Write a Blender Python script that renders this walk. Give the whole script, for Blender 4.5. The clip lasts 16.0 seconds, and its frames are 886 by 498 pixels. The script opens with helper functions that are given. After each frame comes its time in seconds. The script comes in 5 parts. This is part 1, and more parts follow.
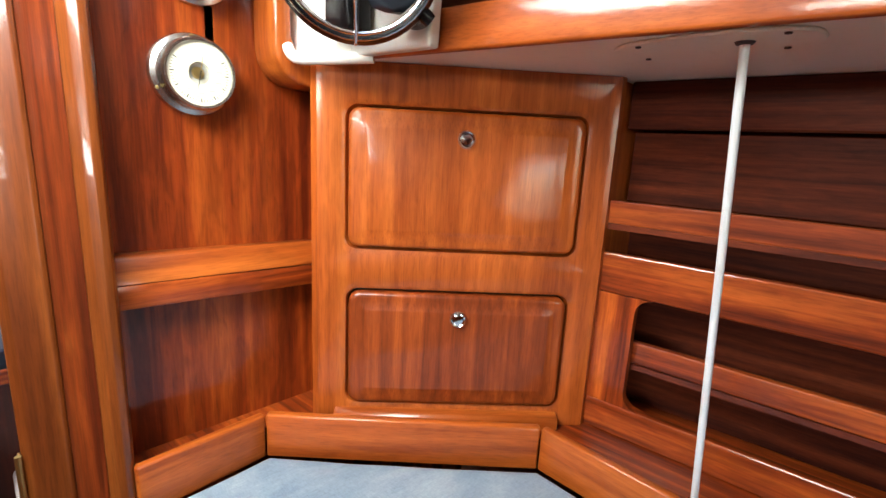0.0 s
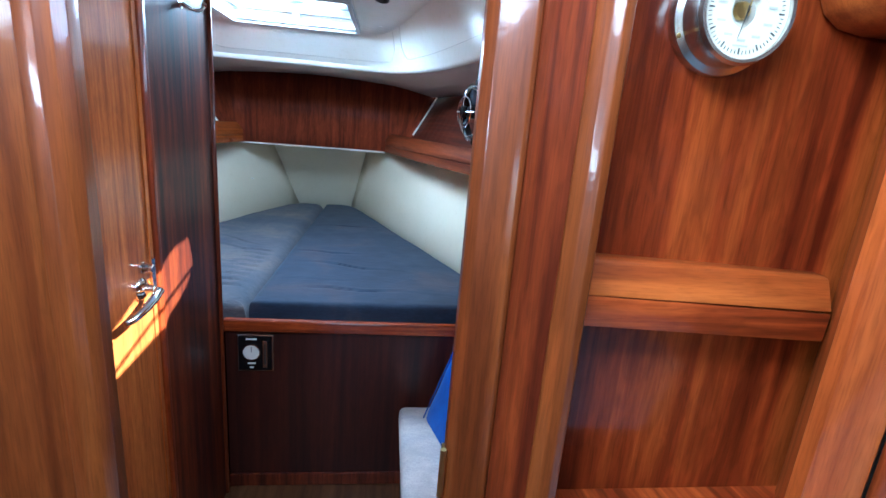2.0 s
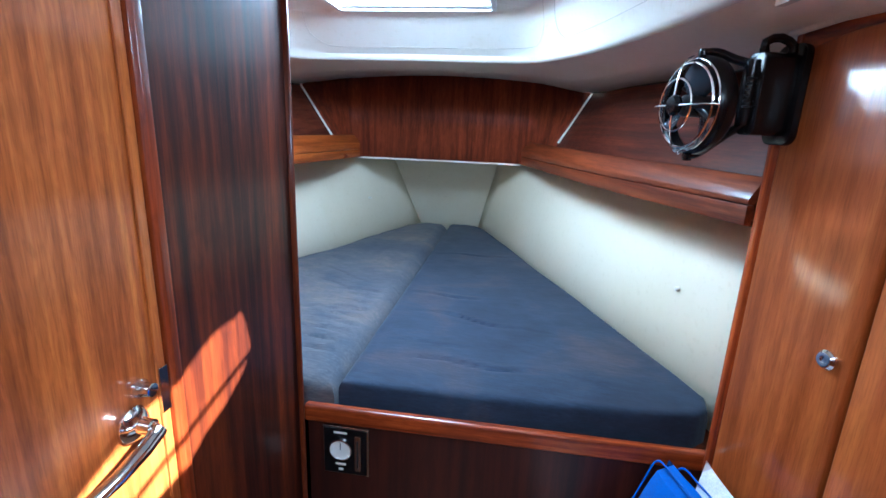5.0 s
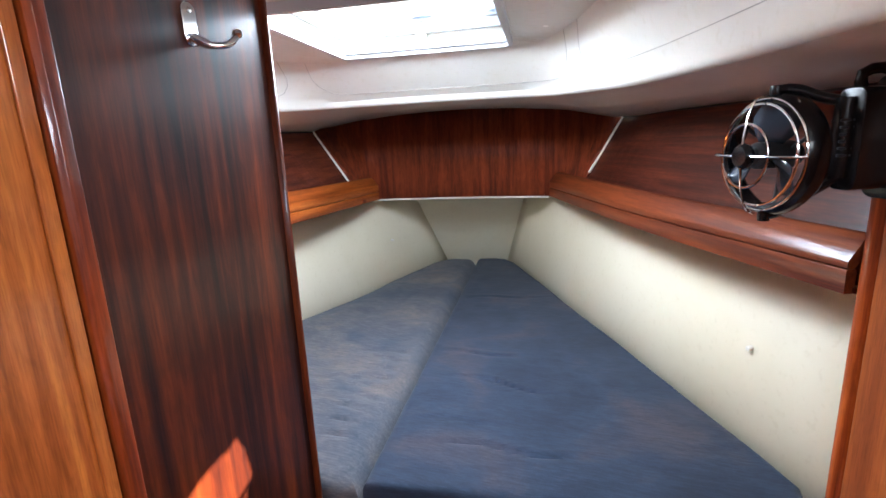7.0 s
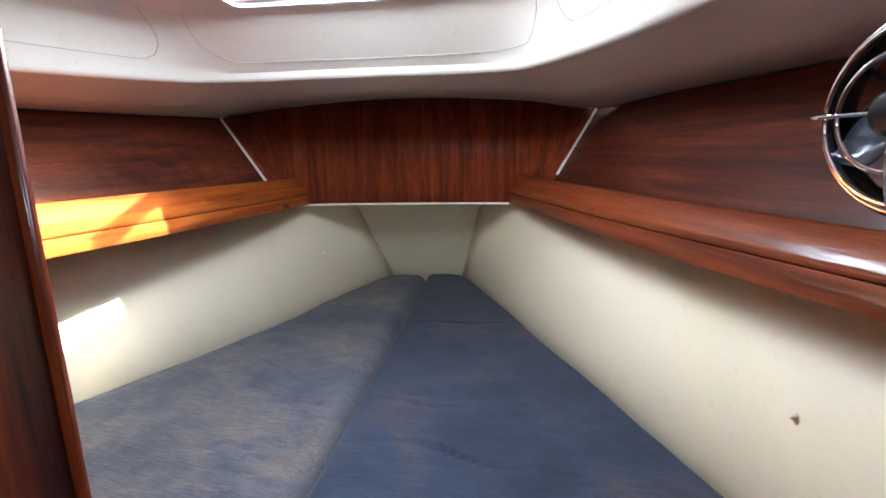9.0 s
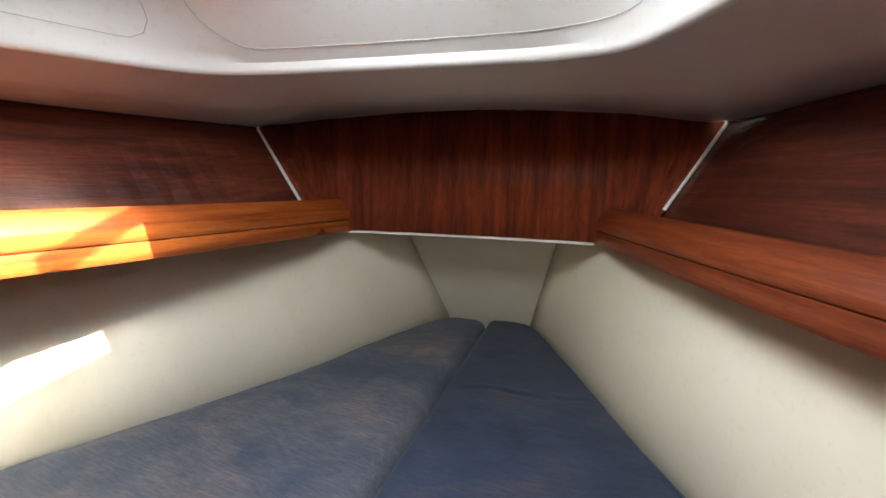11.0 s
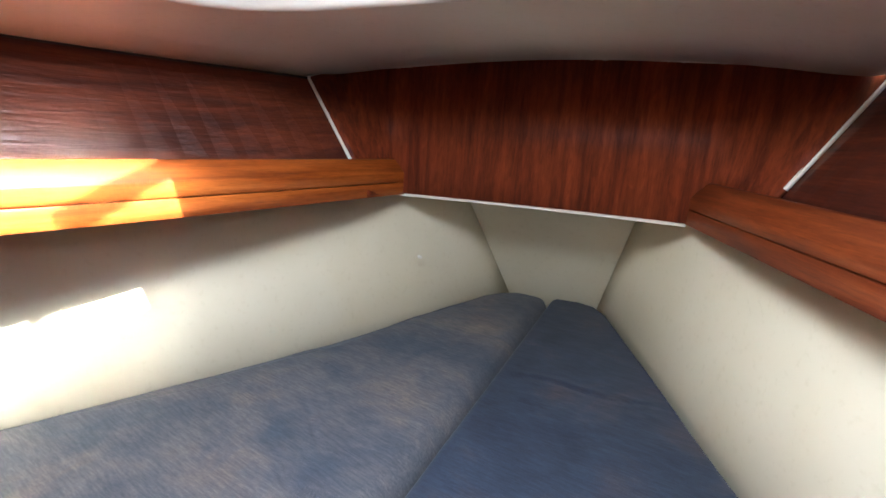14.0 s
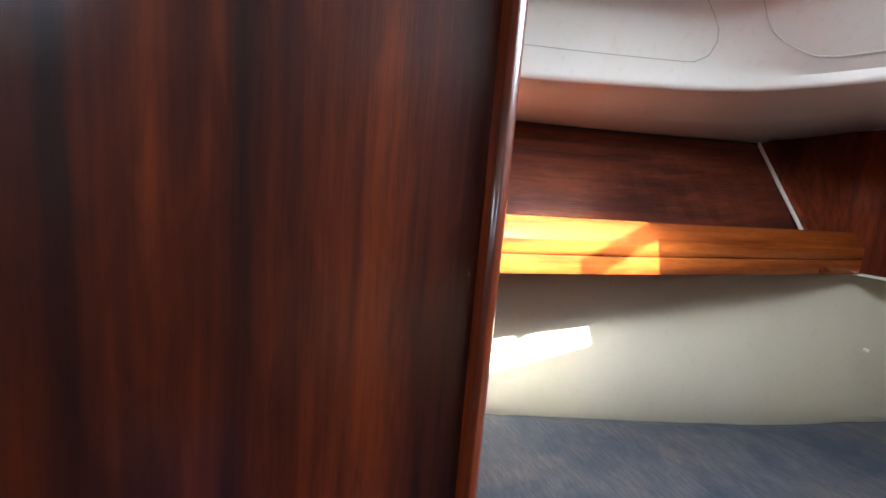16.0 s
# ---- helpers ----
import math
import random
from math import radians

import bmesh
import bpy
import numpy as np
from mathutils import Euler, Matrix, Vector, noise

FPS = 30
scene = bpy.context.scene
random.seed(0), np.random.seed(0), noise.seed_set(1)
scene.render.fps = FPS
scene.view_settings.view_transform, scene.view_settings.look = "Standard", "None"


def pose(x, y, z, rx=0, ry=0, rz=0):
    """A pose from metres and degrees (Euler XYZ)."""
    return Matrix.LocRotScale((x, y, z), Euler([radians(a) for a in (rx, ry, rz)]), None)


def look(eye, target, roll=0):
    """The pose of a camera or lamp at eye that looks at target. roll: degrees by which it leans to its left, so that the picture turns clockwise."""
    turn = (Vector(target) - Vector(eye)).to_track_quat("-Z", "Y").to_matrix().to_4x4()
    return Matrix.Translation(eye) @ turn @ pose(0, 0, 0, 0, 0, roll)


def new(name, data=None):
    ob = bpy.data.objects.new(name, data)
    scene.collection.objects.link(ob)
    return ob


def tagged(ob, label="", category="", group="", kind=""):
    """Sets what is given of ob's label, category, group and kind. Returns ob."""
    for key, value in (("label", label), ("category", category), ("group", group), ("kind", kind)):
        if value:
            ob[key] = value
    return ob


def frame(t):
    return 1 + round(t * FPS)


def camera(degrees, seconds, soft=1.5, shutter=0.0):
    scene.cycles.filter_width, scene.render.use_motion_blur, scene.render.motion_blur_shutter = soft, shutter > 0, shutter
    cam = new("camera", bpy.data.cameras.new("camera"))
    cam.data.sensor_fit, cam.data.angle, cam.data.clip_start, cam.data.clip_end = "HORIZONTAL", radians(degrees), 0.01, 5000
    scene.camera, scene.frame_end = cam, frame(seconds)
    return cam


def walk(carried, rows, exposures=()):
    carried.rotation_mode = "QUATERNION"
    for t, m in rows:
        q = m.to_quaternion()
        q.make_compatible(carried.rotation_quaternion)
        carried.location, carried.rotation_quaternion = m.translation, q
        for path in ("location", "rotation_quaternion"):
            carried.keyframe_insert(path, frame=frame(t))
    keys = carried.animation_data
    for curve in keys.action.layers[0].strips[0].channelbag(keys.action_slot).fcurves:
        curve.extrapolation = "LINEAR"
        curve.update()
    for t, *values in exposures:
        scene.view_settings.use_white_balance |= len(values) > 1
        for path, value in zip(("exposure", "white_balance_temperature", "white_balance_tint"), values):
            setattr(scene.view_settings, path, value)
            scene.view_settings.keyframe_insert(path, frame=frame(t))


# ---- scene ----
cam = camera(86.6, 16.0)
# the camera's path
PATH = [
    (0, (0.516, 0.156, 1.61), (1.922, 1.513, 1.184), 3.0),
    (0.5, (0.491, 0.236, 1.604), (1.585, 1.852, 1.167), 4.2),
    (1, (0.448, 0.319, 1.594), (1.199, 2.115, 1.135), 4.6),
    (1.5, (0.423, 0.381, 1.573), (0.901, 2.264, 1.098), 4.8),
    (2, (0.438, 0.441, 1.561), (0.692, 2.362, 1.066), 4.7),
    (2.5, (0.466, 0.523, 1.565), (0.531, 2.458, 1.065), 4.4),
    (3, (0.439, 0.613, 1.565), (0.318, 2.545, 1.06), 3.9),
    (3.5, (0.392, 0.693, 1.55), (0.183, 2.617, 1.045), 3.8),
    (4, (0.392, 0.808, 1.549), (0.164, 2.727, 1.034), 3.5),
    (6.5, (0.376, 1.115, 1.63), (-0.011, 3.023, 1.172), -1.1),
    (7, (0.374, 1.156, 1.651), (-0.026, 3.067, 1.215), -2.5),
    (7.5, (0.377, 1.268, 1.621), (0.044, 3.195, 1.204), -3.9),
    (8, (0.352, 1.33, 1.595), (0.154, 3.271, 1.156), -1.6),
    (10.5, (0.402, 1.849, 1.588), (-0.019, 3.783, 1.299), 0.6),
    (11, (0.365, 1.886, 1.564), (-0.177, 3.792, 1.291), 1.2),
    (11.5, (0.334, 1.82, 1.52), (-0.353, 3.671, 1.203), 1.6),
    (12, (0.322, 1.799, 1.462), (-0.479, 3.585, 1.052), 2.7),
    (12.5, (0.314, 1.807, 1.432), (-0.583, 3.521, 0.923), 3.0),
    (13, (0.327, 1.875, 1.473), (-0.62, 3.56, 0.958), 3.0),
    (13.5, (0.35, 2.003, 1.521), (-0.509, 3.743, 1.037), 3.0),
    (14, (0.341, 2.043, 1.567), (-0.449, 3.826, 1.123), 3.2),
    (14.5, (0.255, 1.953, 1.577), (-0.807, 3.6, 1.177), 3.2),
    (15, (0.211, 1.852, 1.583), (-1.15, 3.278, 1.243), 3.5),
    (15.5, (0.191, 1.807, 1.573), (-1.375, 3.012, 1.264), 4.1),
    (16, (0.158, 1.758, 1.58), (-1.567, 2.716, 1.251), 4.8),
]
# brightness and tint of the picture along the way: seconds, stops
EXPOSURES = [(0, 3.75, 6600, 5), (1.0, 3.6, 5600, 2), (2.0, 3.42, 4600, -1), (3, 3.5, 4400, -4), (4.5, 3.65, 4500, -2), (6.5, 3.66, 5600, 6), (8.5, 3.45, 6050, 12), (10.5, 3.1, 6300, 10), (12.5, 3.23, 6200, 10), (14, 3.58, 6150, 10), (15, 3.23, 6050, 10), (16, 3.02, 6050, 10)]
walk(cam, [(t, look(eye, target, roll)) for t, eye, target, roll in PATH], EXPOSURES)

# ---------- world, sun, daylight ----------
SUN_DIR = Vector((-1.10, 0.20, -1.0)).normalized()      # the way the sunlight travels
world = bpy.data.worlds.new("world")
scene.world = world
world.use_nodes = True
wn = world.node_tree.nodes
sky = wn.new("ShaderNodeTexSky")
sky.sky_type, sky.sun_disc = "NISHITA", False
sky.sun_elevation = math.asin(-SUN_DIR.z)
sky.sun_rotation = math.atan2(-SUN_DIR.x, -SUN_DIR.y)
world.node_tree.links.new(sky.outputs[0], wn["Background"].inputs[0])
wn["Background"].inputs[1].default_value = 0.12

sun = new("sun", bpy.data.lights.new("sun", "SUN"))
sun.data.energy, sun.data.angle, sun.data.color = 5.0, radians(0.5), (1.0, 0.93, 0.82)
sun.rotation_euler = SUN_DIR.to_track_quat("-Z", "Y").to_euler()


def sky_lamp(name, place, target, sx, sy, watts, colour=(0.86, 0.93, 1.0)):
    """An area lamp in an opening that stands in for the sky's light."""
    lamp = new(name, bpy.data.lights.new(name, "AREA"))
    lamp.data.shape, lamp.data.size, lamp.data.size_y, lamp.data.energy, lamp.data.color = "RECTANGLE", sx, sy, watts, colour
    lamp.matrix_world = look(place, target)
    return lamp


sky_lamp("hatch_daylight", (0.045, 2.315, 1.950), (0.045, 2.32, 0), 0.44, 0.42, 1.05)
sky_lamp("hatch_zenith_daylight", (0.065, 2.315, 1.944), (0.065, 2.32, 0), 0.12, 0.40, 0.65)
sky_lamp("saloon_hatch_daylight", (0.34, 0.56, 1.985), (0.34, 0.56, 0), 0.50, 0.40, 1.75, (1.0, 0.97, 0.93))
sky_lamp("companionway_daylight", (0.1, -2.38, 1.55), (0.4, 0.2, 1.2), 0.6, 0.7, 0.15, (1.0, 0.97, 0.93))
sky_lamp("side_window_daylight", (-1.13, -0.3, 1.87), (0.9, 0.4, 1.75), 0.9, 0.13, 1.2, (1.0, 0.97, 0.93))
sky_lamp("forward_window_daylight", (0.775, 1.32, 1.87), (-0.5, 1.34, 1.74), 0.50, 0.12, 0.22)


# ---------- materials ----------
def material(name, base=(0.5, 0.5, 0.5), rough=0.5, metal=0.0):
    m = bpy.data.materials.new(name)
    m.use_nodes = True
    b = m.node_tree.nodes["Principled BSDF"]
    b.inputs["Base Color"].default_value = (*base, 1)
    b.inputs["Roughness"].default_value = rough
    b.inputs["Metallic"].default_value = metal
    return m, m.node_tree.nodes, m.node_tree.links, b


def noise_at(nodes, links, scale, stretch, detail=3.0, distort=0.0, rough=0.5, offset=(0, 0, 0)):
    """Noise over true metres, drawn out along the axes as stretch says."""
    geo = nodes.new("ShaderNodeNewGeometry")
    turn = 0.0
    if len(stretch) == 4:
        turn, stretch = stretch[3], tuple(stretch[:3])
    mp = nodes.new("ShaderNodeMapping")
    mp.inputs["Scale"].default_value = stretch
    mp.inputs["Location"].default_value = offset
    first = geo.outputs["Position"]
    if turn:
        spin = nodes.new("ShaderNodeMapping")
        spin.inputs["Rotation"].default_value = (0, 0, turn)
        links.new(first, spin.inputs["Vector"])
        first = spin.outputs[0]
    links.new(first, mp.inputs["Vector"])
    n = nodes.new("ShaderNodeTexNoise")
    n.inputs["Scale"].default_value = scale
    n.inputs["Detail"].default_value = detail
    n.inputs["Distortion"].default_value = distort
    n.inputs["Roughness"].default_value = rough
    links.new(mp.outputs[0], n.inputs["Vector"])
    return n.outputs["Fac"]


def ramp(nodes, links, fac, stops):
    r = nodes.new("ShaderNodeValToRGB")
    while len(r.color_ramp.elements) < len(stops):
        r.color_ramp.elements.new(0.5)
    for e, (p, c) in zip(r.color_ramp.elements, stops):
        e.position, e.color = p, (*c, 1)
    links.new(fac, r.inputs[0])
    return r.outputs[0]


def mix(nodes, links, kind, fac, a, b):
    m = nodes.new("ShaderNodeMix")
    m.data_type, m.blend_type = "RGBA", kind
    if isinstance(fac, float):
        m.inputs[0].default_value = fac
    else:
        links.new(fac, m.inputs[0])
    for v, i in ((a, 6), (b, 7)):
        if isinstance(v, tuple):
            m.inputs[i].default_value = (*v, 1)
        else:
            links.new(v, m.inputs[i])
    return m.outputs[2]


def bump(nodes, links, bsdf, height, strength, distance, sockets=("Normal",), before=None):
    b = nodes.new("ShaderNodeBump")
    b.inputs["Strength"].default_value, b.inputs["Distance"].default_value = strength, distance
    links.new(height, b.inputs["Height"])
    if before:
        links.new(before, b.inputs["Normal"])
    for s in sockets:
        links.new(b.outputs[0], bsdf.inputs[s])
    return b.outputs[0]


def mahogany(name, grain, dark, mid, light, coarse=26.0, gloss=0.22, figure=0.35, seed=0.0, relief=0.0, turned_by=0.0, coat=0.62):
    """Varnished mahogany with its grain along x, y or z."""
    m, nodes, links, b = material(name)
    along = {"x": 0, "y": 1, "z": 2, "d": 0}[grain]
    spin = [radians(43)] if grain == "d" else [radians(turned_by)] if turned_by else []
    s1 = [1.0, 1.0, 1.0]
    s1[along] = 0.045
    s1 += spin
    off = (seed, seed * 1.7, seed * 0.6)
    wide = noise_at(nodes, links, coarse, s1, 3.0, 0.5, 0.55, off)
    narrow = noise_at(nodes, links, coarse * 2.4, [0.035 if k == along else 1.0 for k in range(3)] + spin, 3.0, 0.25, 0.6, off)
    both = nodes.new("ShaderNodeMath")
    both.operation = "ADD"
    links.new(wide, both.inputs[0])
    links.new(narrow, both.inputs[1])
    half = nodes.new("ShaderNodeMath")
    half.operation = "MULTIPLY"
    half.inputs[1].default_value = 0.5
    links.new(both.outputs[0], half.inputs[0])
    stripe = half.outputs[0]
    broad = noise_at(nodes, links, 6.0, [0.12 if k == along else 1.0 for k in range(3)] + spin, 2.0, 0.4, 0.5, off)
    pores = noise_at(nodes, links, 520.0, [0.05 if k == along else 1.0 for k in range(3)] + spin, 2.0, 0.0, 0.6, off)
    # ribbon figure: short lighter and darker dashes along each stripe
    ripple = noise_at(nodes, links, coarse * 3.4, [0.22 if k == along else 1.0 for k in range(3)] + spin, 2.0, 0.9, 0.55, off)
    colour = ramp(nodes, links, stripe, [(0.38, dark), (0.50, mid), (0.63, light)])
    colour2 = ramp(nodes, links, broad, [(0.32, (0.74, 0.68, 0.64)), (0.68, (1.14, 1.10, 1.05))])
    colour = mix(nodes, links, "MULTIPLY", 0.8, colour, colour2)
    fig = ramp(nodes, links, ripple, [(0.38, (0.66, 0.60, 0.56)), (0.50, (0.98, 0.96, 0.94)), (0.64, (1.30, 1.25, 1.18))])
    colour = mix(nodes, links, "MULTIPLY", min(0.7, figure * 0.7 + 0.12), colour, fig)
    fine = ramp(nodes, links, pores, [(0.36, (0.50, 0.42, 0.38)), (0.50, (1.0, 1.0, 1.0)), (0.7, (1.12, 1.10, 1.08))])
    colour = mix(nodes, links, "MULTIPLY", 0.32, colour, fine)
    links.new(colour, b.inputs["Base Color"])
    b.inputs["Roughness"].default_value = gloss + 0.22
    b.inputs["Coat Weight"].default_value = coat
    b.inputs["Specular IOR Level"].default_value = 0.2
    b.inputs["Coat Roughness"].default_value = gloss * 0.55
    b.inputs["Coat IOR"].default_value = 1.5
    peel = noise_at(nodes, links, 55.0, (1, 1, 1), 2.0)
    bump(nodes, links, b, pores, 0.25, 0.0006, ("Normal",))
    if relief:
        waves = noise_at(nodes, links, 46.0, [0.10 if k == along else 1.0 for k in range(3)] + spin, 3.0, 0.3, 0.6, off)
        under = bump(nodes, links, b, waves, relief, 0.004, ("Normal",))
        bump(nodes, links, b, peel, 0.22, 0.0012, ("Coat Normal",), under)
    else:
        bump(nodes, links, b, peel, 0.22, 0.0012, ("Coat Normal",), None)
    return m


RED = ((0.10, 0.013, 0.0025), (0.27, 0.045, 0.0070), (0.47, 0.105, 0.015))
GOLD = ((0.27, 0.054, 0.008), (0.39, 0.089, 0.013), (0.51, 0.136, 0.021))
DEEP = ((0.045, 0.0075, 0.003), (0.105, 0.018, 0.006), (0.18, 0.035, 0.010))
wood_red_v = mahogany("mahogany_red_upright", "z", *RED)
wood_bulk_v = mahogany("mahogany_bulkhead_upright", "z", (0.105, 0.012, 0.0020), (0.245, 0.038, 0.0056), (0.42, 0.090, 0.012), coarse=17, figure=0.6, seed=21.0)
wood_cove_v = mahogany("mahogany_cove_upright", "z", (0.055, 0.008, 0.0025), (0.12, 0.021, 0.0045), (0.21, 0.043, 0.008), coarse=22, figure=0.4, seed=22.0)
# near-black wood: the shade low on berth and seat fronts is in the colour
wood_front_shaded_v = mahogany("mahogany_front_shaded", "z", (0.018, 0.003, 0.0015), (0.042, 0.007, 0.003), (0.07, 0.013, 0.005), coarse=16, gloss=0.5, seed=23.0)
wood_red_h = mahogany("mahogany_red_across", "x", *RED, seed=3.1)
wood_red_y = mahogany("mahogany_red_lengthwise", "y", *RED, seed=1.3, turned_by=-5.0)
wood_gold_v = mahogany("mahogany_gold_upright", "z", *GOLD, coarse=20, figure=0.2, seed=5.0)
wood_gold_x = mahogany("mahogany_gold_across", "x", *GOLD, coarse=20, figure=0.2, seed=2.0)
wood_gold_y = mahogany("mahogany_gold_lengthwise", "y", *GOLD, coarse=20, figure=0.2, seed=2.6)
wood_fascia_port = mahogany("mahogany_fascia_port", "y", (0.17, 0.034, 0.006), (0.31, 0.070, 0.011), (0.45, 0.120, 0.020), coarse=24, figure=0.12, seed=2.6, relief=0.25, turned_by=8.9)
# starboard copy of the fascia wood, darkened for the side away from the sun
wood_fascia_star_shaded = mahogany("mahogany_fascia_starboard_shaded", "y", (0.080, 0.014, 0.004), (0.155, 0.031, 0.007), (0.24, 0.056, 0.012), coarse=24, figure=0.15, gloss=0.32, seed=3.7, relief=0.35, turned_by=-15.8)
wood_gold_d = mahogany("mahogany_gold_diagonal", "d", *GOLD, coarse=20, figure=0.2, seed=2.2)
wood_deep_v = mahogany("mahogany_deep_upright", "z", *DEEP, seed=4.4)
wood_deep_y = mahogany("mahogany_deep_lengthwise", "y", *DEEP, coarse=18, figure=0.5, seed=6.4)
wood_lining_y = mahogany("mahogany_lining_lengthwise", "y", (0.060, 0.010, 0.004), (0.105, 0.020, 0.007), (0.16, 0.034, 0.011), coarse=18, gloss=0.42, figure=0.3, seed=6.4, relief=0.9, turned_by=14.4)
# starboard lining, its colour lowered for the same dimmer side
wood_lining_star_shaded = mahogany("mahogany_lining_starboard_shaded", "y", (0.038, 0.007, 0.003), (0.070, 0.013, 0.005), (0.125, 0.027, 0.009), coarse=30, gloss=0.42, figure=0.3, seed=7.4, relief=0.3, turned_by=-14.4)
wood_bow_v = mahogany("mahogany_bow_upright", "z", (0.105, 0.018, 0.006), (0.185, 0.034, 0.010), (0.255, 0.050, 0.014), coarse=22, gloss=0.8, coat=0.2, figure=0.4, seed=15.0)
wood_locker_v = mahogany("mahogany_locker_upright", "z", (0.26, 0.060, 0.012), (0.38, 0.100, 0.020), (0.48, 0.145, 0.030), coarse=18, figure=0.15, seed=31.0)
wood_casing_v = mahogany("mahogany_casing_upright", "z", (0.095, 0.021, 0.004), (0.155, 0.039, 0.007), (0.215, 0.062, 0.011), coarse=20, figure=0.15, gloss=0.18, seed=33.0)
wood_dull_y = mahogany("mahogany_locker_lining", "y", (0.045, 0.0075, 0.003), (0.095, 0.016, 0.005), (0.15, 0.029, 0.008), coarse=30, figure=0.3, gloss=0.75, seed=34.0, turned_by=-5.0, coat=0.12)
wood_head_v = mahogany("mahogany_door_upright", "z", (0.25, 0.058, 0.010), (0.38, 0.102, 0.018), (0.50, 0.158, 0.030), coarse=34, figure=0.3, coat=0.75, seed=8.0)
# partition wood lowered in colour to stand in for the dim light on it
wood_panel_dimmed_v = mahogany("mahogany_partition_dimmed", "z", (0.016, 0.0022, 0.0007), (0.064, 0.0090, 0.0012), (0.135, 0.0235, 0.0026), coarse=18, gloss=0.36, figure=0.6, coat=0.4, seed=9.0)


def gelcoat(name, base, rough=0.28, peel=0.2):
    m, nodes, links, b = material(name, base, rough)
    blot = noise_at(nodes, links, 2.6, (1, 1, 1), 4.0, 0.3, 0.6)
    tint = ramp(nodes, links, blot, [(0.3, tuple(c * k for c, k in zip(base, (0.94, 0.92, 0.86)))), (0.65, base)])
    spots = noise_at(nodes, links, 60.0, (1, 1, 1), 3.0)
    speck = ramp(nodes, links, spots, [(0.28, (0.90, 0.88, 0.83)), (0.42, (1, 1, 1))])
    links.new(mix(nodes, links, "MULTIPLY", 0.5, tint, speck), b.inputs["Base Color"])
    r = nodes.new("ShaderNodeMapRange")
    r.inputs[3].default_value, r.inputs[4].default_value = rough * 0.8, rough * 1.3
    links.new(blot, r.inputs[0])
    links.new(r.outputs[0], b.inputs["Roughness"])
    wavy = noise_at(nodes, links, 22.0, (1, 1, 1), 2.0)
    bump(nodes, links, b, wavy, peel, 0.002)
    return m


white_gel = gelcoat("white_gelcoat", (0.84, 0.83, 0.78), 0.24)
cream_liner = gelcoat("cream_hull_liner", (0.76, 0.69, 0.53), 0.42, 0.25)
cream_under = gelcoat("cream_deckhead", (0.86, 0.82, 0.72), 0.4, 0.15)
white_trim = gelcoat("white_piping", (0.78, 0.74, 0.66), 0.45, 0.1)


def cloth(name, dark, light, worn, weave=620.0, linty=0.12):
    m, nodes, links, b = material(name, light, 0.9)
    big = noise_at(nodes, links, 4.2, (1, 1, 1), 4.0, 0.5, 0.6)
    mid = noise_at(nodes, links, 14.0, (0.7, 1.6, 1), 3.0, 0.4)
    warp = noise_at(nodes, links, weave, (1.0, 0.18, 1.0), 2.0)
    weft = noise_at(nodes, links, weave, (0.18, 1.0, 1.0), 2.0, offset=(3.1, 1.2, 0.4))
    thread_node = nodes.new("ShaderNodeMath")
    thread_node.operation = "MULTIPLY_ADD"
    thread_node.inputs[1].default_value = 0.5
    half = nodes.new("ShaderNodeMath")
    half.operation = "MULTIPLY"
    half.inputs[1].default_value = 0.5
    links.new(weft, half.inputs[0])
    links.new(warp, thread_node.inputs[0])
    links.new(half.outputs[0], thread_node.inputs[2])
    thread = thread_node.outputs[0]
    lint = noise_at(nodes, links, 190.0, (0.13, 1.0, 1, 0.15), 4.0, 0.2, 0.7)
    c = ramp(nodes, links, big, [(0.34, dark), (0.52, light), (0.70, worn)])
    c2 = ramp(nodes, links, mid, [(0.3, (0.78, 0.80, 0.86)), (0.7, (1.12, 1.1, 1.06))])
    c = mix(nodes, links, "MULTIPLY", 0.7, c, c2)
    c3 = ramp(nodes, links, thread, [(0.35, (0.72, 0.72, 0.74)), (0.65, (1.2, 1.2, 1.18))])
    c = mix(nodes, links, "MULTIPLY", 0.6, c, c3)
    c4 = ramp(nodes, links, lint, [(0.32, (0.50, 0.54, 0.60)), (0.50, (1.0, 1.0, 1.0)), (0.68, (1.7, 1.55, 1.45))])
    links.new(mix(nodes, links, "MULTIPLY", linty, c, c4), b.inputs["Base Color"])
    b.inputs["Sheen Weight"].default_value = 0.10
    b.inputs["Sheen Roughness"].default_value = 0.5
    b1 = bump(nodes, links, b, thread, 0.25, 0.0008)
    bump(nodes, links, b, mid, 0.35, 0.004, ("Normal",), b1)
    return m


blue_cloth = cloth("faded_blue_cloth", (0.0075, 0.016, 0.036), (0.0145, 0.027, 0.053), (0.045, 0.038, 0.050), linty=0.65)
brown_cloth = cloth("worn_blue_cloth", (0.036, 0.050, 0.074), (0.080, 0.082, 0.095), (0.145, 0.115, 0.100), linty=0.65)
settee_cloth = cloth("grey_blue_settee_cloth", (0.13, 0.19, 0.26), (0.20, 0.27, 0.34), (0.26, 0.32, 0.38))
royal_cloth = cloth("royal_blue_cloth", (0.004, 0.060, 0.30), (0.006, 0.085, 0.42), (0.010, 0.10, 0.46))
white_cloth = cloth("white_cotton", (0.62, 0.66, 0.72), (0.74, 0.77, 0.82), (0.80, 0.80, 0.80))
beige_cloth = cloth("beige_cover", (0.42, 0.38, 0.36), (0.52, 0.48, 0.46), (0.58, 0.54, 0.50))

